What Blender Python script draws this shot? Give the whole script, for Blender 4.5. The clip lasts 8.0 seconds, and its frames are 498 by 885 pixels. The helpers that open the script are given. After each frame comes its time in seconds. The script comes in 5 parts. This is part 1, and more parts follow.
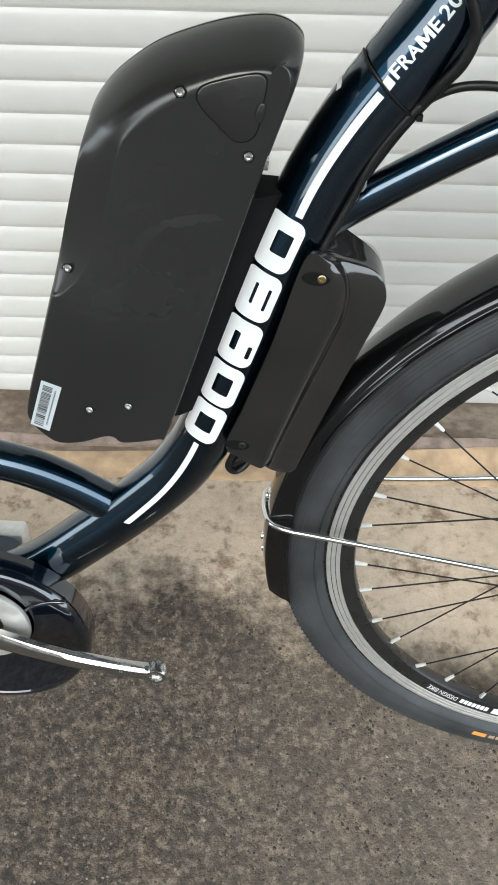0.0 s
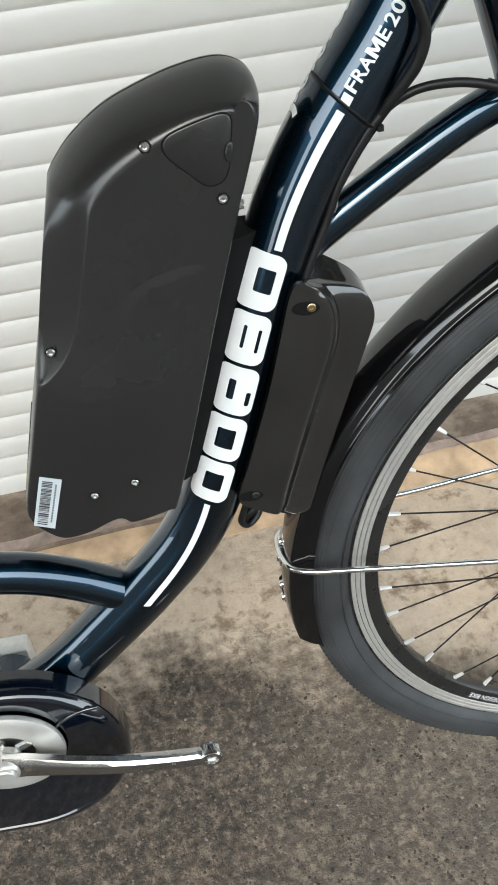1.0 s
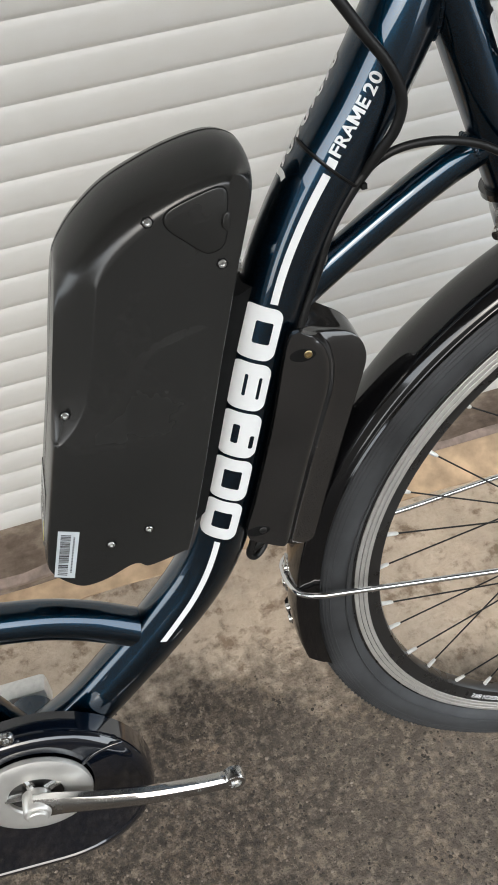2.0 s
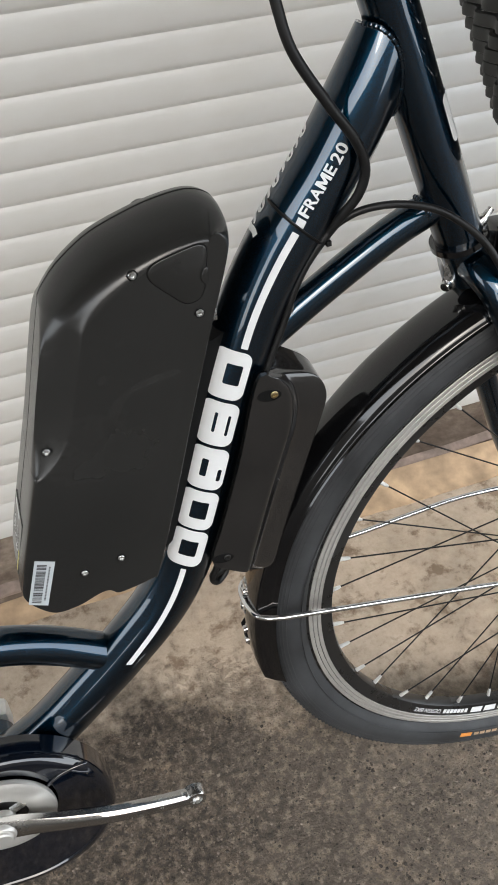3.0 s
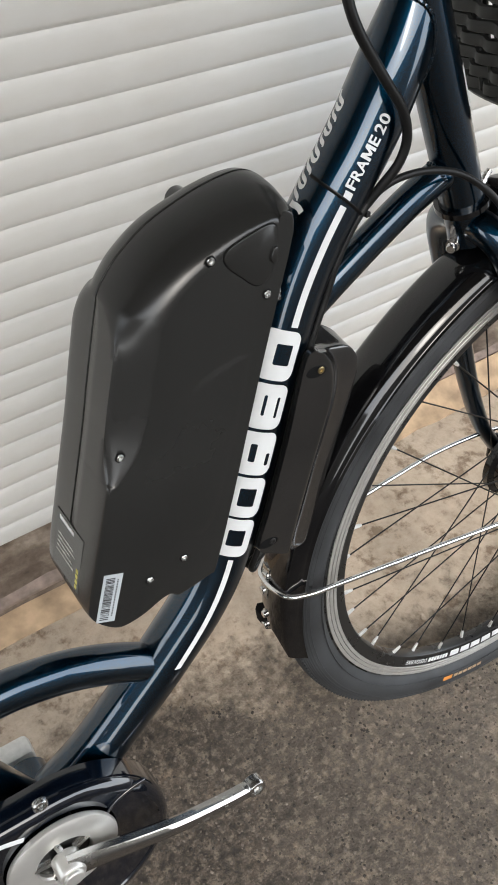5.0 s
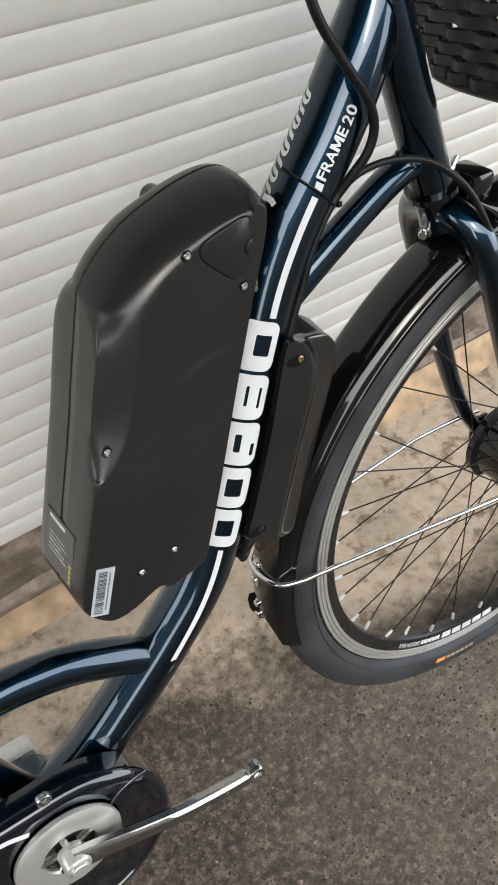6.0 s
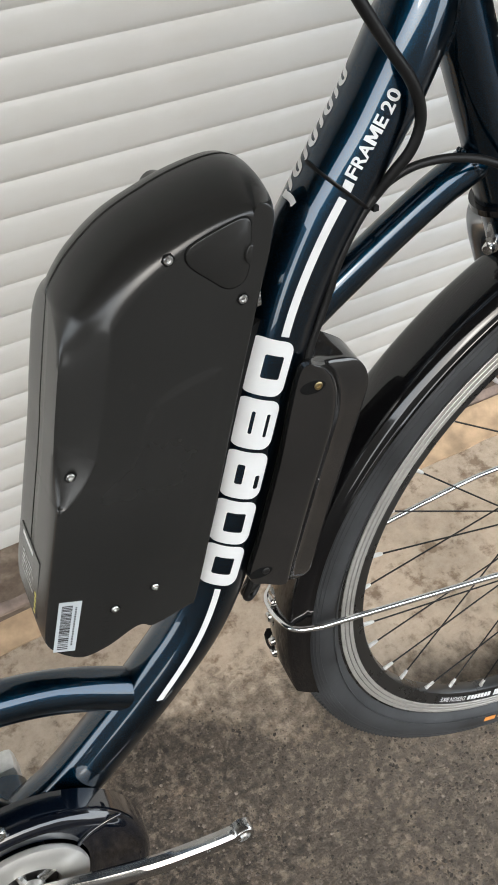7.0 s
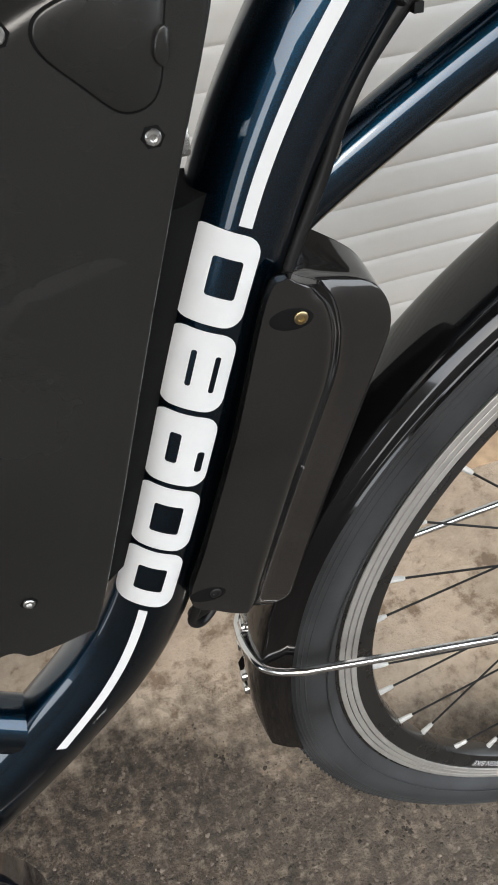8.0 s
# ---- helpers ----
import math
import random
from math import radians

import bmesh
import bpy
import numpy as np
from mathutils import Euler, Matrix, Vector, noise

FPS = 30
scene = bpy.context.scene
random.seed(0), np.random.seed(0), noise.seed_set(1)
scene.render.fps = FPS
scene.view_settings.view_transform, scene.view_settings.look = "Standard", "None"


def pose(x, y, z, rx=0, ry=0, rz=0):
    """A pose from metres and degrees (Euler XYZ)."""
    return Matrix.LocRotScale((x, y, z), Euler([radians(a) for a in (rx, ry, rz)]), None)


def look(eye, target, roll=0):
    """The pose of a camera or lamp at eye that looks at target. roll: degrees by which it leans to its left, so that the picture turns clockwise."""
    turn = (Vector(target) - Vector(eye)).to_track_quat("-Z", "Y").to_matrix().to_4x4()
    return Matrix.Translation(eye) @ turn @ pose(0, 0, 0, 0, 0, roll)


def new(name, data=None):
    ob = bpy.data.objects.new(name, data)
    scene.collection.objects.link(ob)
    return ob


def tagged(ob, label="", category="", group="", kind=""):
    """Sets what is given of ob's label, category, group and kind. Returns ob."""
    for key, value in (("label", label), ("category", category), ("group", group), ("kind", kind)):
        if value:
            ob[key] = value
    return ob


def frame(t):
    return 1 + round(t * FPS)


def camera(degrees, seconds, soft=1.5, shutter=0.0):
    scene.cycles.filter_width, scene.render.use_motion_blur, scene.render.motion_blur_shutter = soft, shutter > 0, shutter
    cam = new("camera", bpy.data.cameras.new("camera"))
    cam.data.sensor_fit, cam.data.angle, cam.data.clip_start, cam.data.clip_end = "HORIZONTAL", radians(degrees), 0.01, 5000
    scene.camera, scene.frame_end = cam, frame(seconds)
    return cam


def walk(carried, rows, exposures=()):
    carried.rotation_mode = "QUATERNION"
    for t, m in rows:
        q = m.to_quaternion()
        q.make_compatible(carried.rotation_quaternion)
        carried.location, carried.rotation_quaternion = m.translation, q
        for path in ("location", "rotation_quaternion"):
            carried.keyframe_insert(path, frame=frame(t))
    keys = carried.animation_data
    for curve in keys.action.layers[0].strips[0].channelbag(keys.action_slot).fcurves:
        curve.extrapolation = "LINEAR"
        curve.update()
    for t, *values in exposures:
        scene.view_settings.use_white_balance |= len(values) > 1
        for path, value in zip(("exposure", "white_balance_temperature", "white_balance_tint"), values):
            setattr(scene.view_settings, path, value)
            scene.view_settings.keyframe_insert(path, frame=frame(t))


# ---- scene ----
cam = camera(33.32, 8.0, soft=1.75)
PATH = [
    (0, (-0.0001, -0.0104, 1.0263), (-0.0084, 0.6243, 0.2535), 1.08),
    (0.5, (-0.0397, 0.0143, 1.0216), (0.0453, 0.6646, 0.2667), -1.04),
    (1, (-0.0732, 0.0087, 1.0066), (0.0282, 0.6826, 0.2748), -5.37),
    (1.2, (-0.0739, 0.0087, 1.0193), (0.0379, 0.6798, 0.2864), -6.01),
    (2.3, (-0.0993, 0.0190, 1.0535), (0.0462, 0.6812, 0.3184), -7.08),
    (2.5, (-0.1003, 0.0183, 1.0581), (0.0630, 0.6767, 0.3233), -5.97),
    (3, (-0.1241, 0.0094, 1.0923), (0.0955, 0.6600, 0.3653), -1.90),
    (3.5, (-0.1376, 0.0610, 1.0617), (0.1082, 0.6918, 0.3257), 0.61),
    (4, (-0.1713, 0.1146, 1.0440), (0.1135, 0.7138, 0.2958), 2.24),
    (4.5, (-0.2450, 0.1033, 1.0694), (0.1081, 0.6762, 0.3297), 3.30),
    (5, (-0.2858, 0.0864, 1.0822), (0.1250, 0.6339, 0.3532), 3.03),
    (6.3, (-0.2907, 0.0721, 1.0870), (0.1274, 0.6108, 0.3556), 1.09),
    (6.5, (-0.2827, 0.0702, 1.0774), (0.1138, 0.6199, 0.3423), 0.40),
    (7, (-0.1795, 0.1033, 1.0463), (0.1224, 0.6996, 0.3025), -1.14),
    (7.5, (-0.0881, 0.1601, 0.9596), (0.1457, 0.7802, 0.2108), -0.83),
    (8, (-0.0609, 0.1999, 0.8880), (0.1415, 0.8086, 0.1209), -1.64),
]
walk(cam, [(t, look(eye, target, roll)) for t, eye, target, roll in PATH],
     exposures=[(0.0, 0.40, 6240, 5), (0.5, 0.60, 6220, 4), (1.0, 0.36, 6280, 5), (1.2, 0.30, 6320, 5), (2.3, 0.06, 6500, 10), (3.5, 0.0, 6500, 10), (4.5, 0.18, 6480, 10), (5.0, 0.08, 6480, 10), (6.5, 0.06, 6480, 9), (7.0, 0.14, 6460, 9), (7.5, 0.20, 6460, 9), (8.0, 0.08, 6480, 10)])

# ---- world and light ----
world = bpy.data.worlds.new("sky")
scene.world = world
world.use_nodes = True
wn = world.node_tree
sky = wn.nodes.new("ShaderNodeTexSky")
sky.sky_type = "NISHITA"
sky.sun_disc = False
sky.sun_elevation = radians(43)
sky.sun_rotation = radians(200)
sky.dust_density = 4.0
sky.air_density = 1.5
sky_soft = wn.nodes.new("ShaderNodeMixRGB")
sky_soft.inputs[0].default_value = 0.8
sky_soft.inputs[2].default_value = (6.74, 7.14, 7.56, 1)
wn.links.new(sky.outputs[0], sky_soft.inputs[1])
wn.links.new(sky_soft.outputs[0], wn.nodes["Background"].inputs[0])
wn.nodes["Background"].inputs[1].default_value = 0.605

sun_data = bpy.data.lights.new("sun", "SUN")
sun_data.energy = 0.30
sun_data.angle = radians(12)
sun_data.color = (1.0, 0.985, 0.955)
sun = new("sun", sun_data)
sun.matrix_world = look((-2.4, -5.0, 5.6), (0, 0.4, 0.3))
scene.view_settings.exposure = 0.0


# ---- materials ----
def nodes_of(name):
    mat = bpy.data.materials.new(name)
    mat.use_nodes = True
    return mat, mat.node_tree.nodes, mat.node_tree.links, mat.node_tree.nodes["Principled BSDF"]


def noise_node(nd, ln, scale, detail=4.0, rough=0.55, coord="Object", stretch=None):
    tc = nd.new("ShaderNodeTexCoord")
    tx = nd.new("ShaderNodeTexNoise")
    tx.inputs["Scale"].default_value = scale
    tx.inputs["Detail"].default_value = detail
    tx.inputs["Roughness"].default_value = rough
    src = tc.outputs[coord]
    if stretch:
        mp = nd.new("ShaderNodeMapping")
        mp.inputs["Scale"].default_value = stretch
        ln.new(src, mp.inputs[0])
        src = mp.outputs[0]
    ln.new(src, tx.inputs["Vector"])
    return tx


def ramp(nd, ln, src, stops):
    r = nd.new("ShaderNodeValToRGB")
    while len(r.color_ramp.elements) < len(stops):
        r.color_ramp.elements.new(0.5)
    for e, (p, c) in zip(r.color_ramp.elements, stops):
        e.position = p
        e.color = (c[0], c[1], c[2], 1) if isinstance(c, tuple) else (c, c, c, 1)
    ln.new(src, r.inputs[0])
    return r


def bump(nd, ln, src, bsdf, strength, dist):
    b = nd.new("ShaderNodeBump")
    b.inputs["Strength"].default_value = strength
    b.inputs["Distance"].default_value = dist
    ln.new(src, b.inputs["Height"])
    ln.new(b.outputs[0], bsdf.inputs["Normal"])
    return b


def simple(name, colour, rough, metal=0.0, coat=0.0, vary=0.12, scale=40.0, grain=0.0, grain_scale=900.0, rough_vary=0.12, spec=0.5):
    """Plain surface with cloudy colour and gloss variation and a fine grain."""
    mat, nd, ln, bs = nodes_of(name)
    n1 = noise_node(nd, ln, scale)
    lo = tuple(c * (1 - vary) for c in colour)
    hi = tuple(min(1, c * (1 + vary)) for c in colour)
    r = ramp(nd, ln, n1.outputs[0], [(0.3, lo), (0.7, hi)])
    ln.new(r.outputs[0], bs.inputs["Base Color"])
    r2 = ramp(nd, ln, n1.outputs[0], [(0.25, max(0.02, rough - rough_vary * rough)), (0.75, min(1, rough + rough_vary * rough))])
    ln.new(r2.outputs[0], bs.inputs["Roughness"])
    bs.inputs["Metallic"].default_value = metal
    bs.inputs["Coat Weight"].default_value = coat
    bs.inputs["Coat Roughness"].default_value = 0.04
    bs.inputs["Specular IOR Level"].default_value = spec
    if grain:
        n2 = noise_node(nd, ln, grain_scale, 2.0)
        bump(nd, ln, n2.outputs[0], bs, grain, 0.0004)
    return mat


def make_shutter_paint():
    mat, nd, ln, bs = nodes_of("shutter_paint")
    a = noise_node(nd, ln, 3.0, 5.0, 0.6)
    b = noise_node(nd, ln, 30.0, 4.0, 0.6, stretch=(0.25, 1, 1))
    mix = nd.new("ShaderNodeMixRGB")
    mix.blend_type = "MULTIPLY"
    mix.inputs[0].default_value = 1.0
    r1 = ramp(nd, ln, a.outputs[0], [(0.3, (0.555, 0.548, 0.522)), (0.7, (0.635, 0.627, 0.600))])
    r2 = ramp(nd, ln, b.outputs[0], [(0.25, (0.94, 0.925, 0.90)), (0.6, (1.0, 1.0, 1.0))])
    ln.new(r1.outputs[0], mix.inputs[1])
    ln.new(r2.outputs[0], mix.inputs[2])
    ln.new(mix.outputs[0], bs.inputs["Base Color"])
    bs.inputs["Roughness"].default_value = 0.42
    bump(nd, ln, b.outputs[0], bs, 0.05, 0.002)
    return mat


def make_ground():
    """Worn asphalt that runs out into a cement strip along the wall."""
    mat, nd, ln, bs = nodes_of("asphalt_and_cement")
    tc = nd.new("ShaderNodeTexCoord")
    sep = nd.new("ShaderNodeSeparateXYZ")
    ln.new(tc.outputs["Object"], sep.inputs[0])
    big = noise_node(nd, ln, 6.0, 6.0, 0.62)
    fine = noise_node(nd, ln, 46.0, 6.0, 0.7)
    # edge of the cement, ragged
    e1 = nd.new("ShaderNodeMath"); e1.operation = "MULTIPLY_ADD"
    xs = nd.new("ShaderNodeMapRange")
    for q, val in zip((1, 2, 3, 4), (-0.05, 0.40, 0.0, 0.16)):
        xs.inputs[q].default_value = val
    ln.new(sep.outputs[0], xs.inputs[0])
    ya = nd.new("ShaderNodeMath"); ya.operation = "ADD"
    ln.new(sep.outputs[1], ya.inputs[0]); ln.new(xs.outputs[0], ya.inputs[1])
    ln.new(big.outputs[0], e1.inputs[0]); e1.inputs[1].default_value = 0.34; ln.new(ya.outputs[0], e1.inputs[2])
    e2 = nd.new("ShaderNodeMath"); e2.operation = "MULTIPLY_ADD"
    ln.new(fine.outputs[0], e2.inputs[0]); e2.inputs[1].default_value = 0.22; ln.new(e1.outputs[0], e2.inputs[2])
    edge = ramp(nd, ln, e2.outputs[0], [(0.0, 0.0), (1.0, 1.0)])
    edge.color_ramp.elements[0].position = 0.80
    edge.color_ramp.elements[1].position = 0.905
    # stones in the asphalt
    warp = noise_node(nd, ln, 90.0, 3.0, 0.6)
    wmix = nd.new("ShaderNodeMixRGB"); wmix.inputs[0].default_value = 0.006
    ln.new(tc.outputs["Object"], wmix.inputs[1]); ln.new(warp.outputs["Color"], wmix.inputs[2])
    vor = nd.new("ShaderNodeTexVoronoi")
    vor.inputs["Scale"].default_value = 140.0
    vor.inputs["Randomness"].default_value = 1.0
    ln.new(wmix.outputs[0], vor.inputs["Vector"])
    grit = noise_node(nd, ln, 420.0, 4.0, 0.7)
    speck = noise_node(nd, ln, 88.0, 8.0, 0.78)
    stone = ramp(nd, ln, vor.outputs["Color"], [(0.08, (0.060, 0.047, 0.036)), (0.55, (0.105, 0.084, 0.065)), (0.82, (0.160, 0.129, 0.100)), (0.93, (0.40, 0.335, 0.27))])
    stone2 = ramp(nd, ln, speck.outputs[0], [(0.39, (0.026, 0.020, 0.015)), (0.50, (0.100, 0.080, 0.062)), (0.62, (0.29, 0.232, 0.180))])
    s12 = nd.new("ShaderNodeMixRGB"); s12.inputs[0].default_value = 0.65
    ln.new(stone.outputs[0], s12.inputs[1]); ln.new(stone2.outputs[0], s12.inputs[2])
    patch = noise_node(nd, ln, 12.0, 8.0, 0.72)
    pr = ramp(nd, ln, patch.outputs[0], [(0.32, (0.50, 0.48, 0.46)), (0.5, (0.74, 0.72, 0.69)), (0.66, (1.30, 1.19, 1.06))])
    asp0 = nd.new("ShaderNodeMixRGB"); asp0.blend_type = "MULTIPLY"; asp0.inputs[0].default_value = 1.0
    ln.new(s12.outputs[0], asp0.inputs[1]); ln.new(pr.outputs[0], asp0.inputs[2])
    # pale sandy crumbs and dark pits
    crumb = noise_node(nd, ln, 74.0, 8.0, 0.72)
    cmask = ramp(nd, ln, crumb.outputs[0], [(0.53, 0.0), (0.62, 0.70)])
    asp1 = nd.new("ShaderNodeMixRGB"); asp1.inputs[2].default_value = (0.27, 0.215, 0.160, 1)
    ln.new(cmask.outputs[0], asp1.inputs[0]); ln.new(asp0.outputs[0], asp1.inputs[1])
    pit = ramp(nd, ln, crumb.outputs[0], [(0.38, 0.80), (0.47, 0.0)])
    asp = nd.new("ShaderNodeMixRGB"); asp.inputs[2].default_value = (0.040, 0.032, 0.026, 1)
    ln.new(pit.outputs[0], asp.inputs[0]); ln.new(asp1.outputs[0], asp.inputs[1])
    # dust lies thicker away from the pedals
    dx = nd.new("ShaderNodeMath"); dx.operation = "MULTIPLY_ADD"
    ln.new(big.outputs[0], dx.inputs[0]); dx.inputs[1].default_value = 0.46; ln.new(sep.outputs[0], dx.inputs[2])
    dmask = nd.new("ShaderNodeMapRange")
    for q, val in zip((1, 2, 3, 4), (0.10, 0.50, 0.0, 0.62)):
        dmask.inputs[q].default_value = val
    ln.new(dx.outputs[0], dmask.inputs[0])
    dusty = nd.new("ShaderNodeMixRGB"); dusty.blend_type = "SCREEN"; dusty.inputs[2].default_value = (0.165, 0.138, 0.110, 1)
    ln.new(dmask.outputs[0], dusty.inputs[0]); ln.new(asp.outputs[0], dusty.inputs[1])
    # unseen ground away from the wall is darkened, so black parts reflect less
    bare = nd.new("ShaderNodeMapRange")
    for q, val in zip((1, 2, 3, 4), (-0.35, 0.20, 1.0, 0.0)):
        bare.inputs[q].default_value = val
    ln.new(sep.outputs[1], bare.inputs[0])
    plain = nd.new("ShaderNodeMixRGB"); plain.blend_type = "MULTIPLY"; plain.inputs[2].default_value = (0.40, 0.42, 0.45, 1)
    ln.new(bare.outputs[0], plain.inputs[0]); ln.new(dusty.outputs[0], plain.inputs[1])
    asp = plain
    # cement
    cem_a = ramp(nd, ln, big.outputs[0], [(0.28, (0.39, 0.32, 0.245)), (0.5, (0.53, 0.43, 0.33)), (0.72, (0.62, 0.51, 0.395))])
    cem_b = ramp(nd, ln, fine.outputs[0], [(0.30, (0.55, 0.51, 0.47)), (0.42, (0.86, 0.84, 0.82)), (0.6, (1.0, 1.0, 1.0))])
    cem = nd.new("ShaderNodeMixRGB"); cem.blend_type = "MULTIPLY"; cem.inputs[0].default_value = 1.0
    smudge = noise_node(nd, ln, 19.0, 5.0, 0.66)
    cem_s = ramp(nd, ln, smudge.outputs[0], [(0.37, (0.42, 0.36, 0.31)), (0.46, (1.0, 1.0, 1.0))])
    cem0 = nd.new("ShaderNodeMixRGB"); cem0.blend_type = "MULTIPLY"; cem0.inputs[0].default_value = 0.85
    ln.new(cem_a.outputs[0], cem0.inputs[1]); ln.new(cem_s.outputs[0], cem0.inputs[2])
    ln.new(cem0.outputs[0], cem.inputs[1]); ln.new(cem_b.outputs[0], cem.inputs[2])
    mix = nd.new("ShaderNodeMixRGB")
    ln.new(edge.outputs[0], mix.inputs[0]); ln.new(asp.outputs[0], mix.inputs[1]); ln.new(cem.outputs[0], mix.inputs[2])
    ln.new(mix.outputs[0], bs.inputs["Base Color"])
    bs.inputs["Roughness"].default_value = 0.9
    # relief: stones stand proud in the asphalt, the cement is smooth with pits
    inv = nd.new("ShaderNodeMath"); inv.operation = "SUBTRACT"; inv.inputs[0].default_value = 1.0
    ln.new(edge.outputs[0], inv.inputs[1])
    hs = nd.new("ShaderNodeMath"); hs.operation = "MULTIPLY"
    ln.new(grit.outputs[0], hs.inputs[0]); ln.new(inv.outputs[0], hs.inputs[1])
    ha = nd.new("ShaderNodeMath"); ha.operation = "SUBTRACT"
    vb = nd.new("ShaderNodeMath"); vb.operation = "MULTIPLY"
    ln.new(vor.outputs["Distance"], vb.inputs[0]); vb.inputs[1].default_value = 0.55
    vc = nd.new("ShaderNodeMath"); vc.operation = "MULTIPLY_ADD"
    ln.new(vb.outputs[0], vc.inputs[0]); ln.new(inv.outputs[0], vc.inputs[1]); ln.new(hs.outputs[0], vc.inputs[2])
    ln.new(fine.outputs[0], ha.inputs[0]); ln.new(vc.outputs[0], ha.inputs[1])
    bump(nd, ln, ha.outputs[0], bs, 1.0, 0.006)
    return mat


def make_sill():
    mat, nd, ln, bs = nodes_of("worn_stone")
    a = noise_node(nd, ln, 14.0, 6.0, 0.65, stretch=(0.5, 1, 1))
    b = noise_node(nd, ln, 70.0, 4.0, 0.6)
    r1 = ramp(nd, ln, a.outputs[0], [(0.30, (0.060, 0.040, 0.028)), (0.5, (0.15, 0.112, 0.083)), (0.70, (0.34, 0.28, 0.225))])
    r2 = ramp(nd, ln, b.outputs[0], [(0.3, (0.7, 0.68, 0.66)), (0.6, (1.05, 1.05, 1.05))])
    m = nd.new("ShaderNodeMixRGB"); m.blend_type = "MULTIPLY"; m.inputs[0].default_value = 1.0
    ln.new(r1.outputs[0], m.inputs[1]); ln.new(r2.outputs[0], m.inputs[2])
    ln.new(m.outputs[0], bs.inputs["Base Color"])
    bs.inputs["Roughness"].default_value = 0.8
    bump(nd, ln, b.outputs[0], bs, 0.5, 0.003)
    return mat


def make_paint():
    """Dark blue metallic lacquer under a clear coat."""
    mat, nd, ln, bs = nodes_of("navy_lacquer")
    flake = nd.new("ShaderNodeTexVoronoi")
    flake.inputs["Scale"].default_value = 4200.0
    tc = nd.new("ShaderNodeTexCoord")
    ln.new(tc.outputs["Object"], flake.inputs["Vector"])
    cloud = noise_node(nd, ln, 18.0, 3.0)
    r1 = ramp(nd, ln, flake.outputs["Color"], [(0.2, (0.0005, 0.0130, 0.0290)), (0.9, (0.0009, 0.0250, 0.0520))])
    r2 = ramp(nd, ln, cloud.outputs[0], [(0.3, 0.9), (0.7, 1.1)])
    m = nd.new("ShaderNodeMixRGB"); m.blend_type = "MULTIPLY"; m.inputs[0].default_value = 1.0
    ln.new(r1.outputs[0], m.inputs[1]); ln.new(r2.outputs[0], m.inputs[2])
    ln.new(m.outputs[0], bs.inputs["Base Color"])
    bs.inputs["Metallic"].default_value = 1.0
    bs.inputs["Roughness"].default_value = 0.30
    bs.inputs["Coat Weight"].default_value = 1.0
    bs.inputs["Coat Roughness"].default_value = 0.02
    bs.inputs["Coat IOR"].default_value = 1.64
    return mat


def make_rubber():
    mat, nd, ln, bs = nodes_of("tyre_rubber")
    a = noise_node(nd, ln, 22.0, 5.0, 0.6)
    b = noise_node(nd, ln, 260.0, 3.0, 0.6)
    r = ramp(nd, ln, a.outputs[0], [(0.3, (0.018, 0.0187, 0.0198)), (0.7, (0.044, 0.0462, 0.049))])
    ln.new(r.outputs[0], bs.inputs["Base Color"])
    rr = ramp(nd, ln, a.outputs[0], [(0.3, 0.48), (0.7, 0.62)])
    ln.new(rr.outputs[0], bs.inputs["Roughness"])
    bs.inputs["Specular IOR Level"].default_value = 0.35
    bump(nd, ln, b.outputs[0], bs, 0.2, 0.0006)
    return mat


M_SHUTTER = make_shutter_paint()
M_GROUND = make_ground()
M_SILL = make_sill()
M_PAINT = make_paint()
M_RUBBER = make_rubber()
M_WALL = simple("wall_render", (0.42, 0.40, 0.36), 0.9, vary=0.15, scale=6, grain=0.4, grain_scale=120)
M_CASE = simple("battery_plastic", (0.0140, 0.0139, 0.0132), 0.25, vary=0.15, scale=9, grain=0.09, grain_scale=1500, rough_vary=0.16, spec=0.5)
M_CASE2 = simple("controller_plastic", (0.0120, 0.0112, 0.0106), 0.10, coat=0.5, vary=0.25, scale=22, grain=0.03, grain_scale=900, rough_vary=0.35, spec=0.55)
M_SEAM = simple("seam_black", (0.003, 0.003, 0.003), 0.8, spec=0.15)
M_GLOSSBLACK = simple("black_enamel", (0.003, 0.003, 0.0034), 0.10, coat=0.45, spec=0.45, vary=0.2, scale=30, rough_vary=0.3)
M_RIMBLACK = simple("rim_black", (0.010, 0.010, 0.010), 0.28, vary=0.2, scale=40)
M_CABLE = simple("cable_sleeve", (0.006, 0.006, 0.006), 0.45, vary=0.2, scale=60, spec=0.3)
M_CHROME = simple("chrome", (0.80, 0.80, 0.79), 0.16, metal=1.0, vary=0.05, scale=60, rough_vary=0.4)
M_STEEL = simple("zinc_steel", (0.62, 0.62, 0.61), 0.26, metal=1.0, vary=0.15, scale=200, rough_vary=0.3)
M_BRASS = simple("brass_screw", (0.42, 0.33, 0.18), 0.3, metal=1.0, vary=0.2, scale=200)
M_ALU = simple("brushed_aluminium", (0.46, 0.445, 0.42), 0.40, metal=0.6, vary=0.08, scale=120, rough_vary=0.2)
M_POLISH = simple("polished_aluminium", (0.50, 0.495, 0.48), 0.22, metal=1.0, vary=0.08, scale=50, rough_vary=0.4)
M_WHITE = simple("white_decal", (0.62, 0.63, 0.635), 0.35, vary=0.03, scale=80)
M_NIPPLE = simple("nickel", (0.74, 0.74, 0.72), 0.38, metal=0.6, vary=0.08, scale=200)
M_STICKER = simple("paper_sticker", (0.40, 0.43, 0.45), 0.4, vary=0.06, scale=120)
M_INK = simple("black_ink", (0.015, 0.015, 0.016), 0.5)
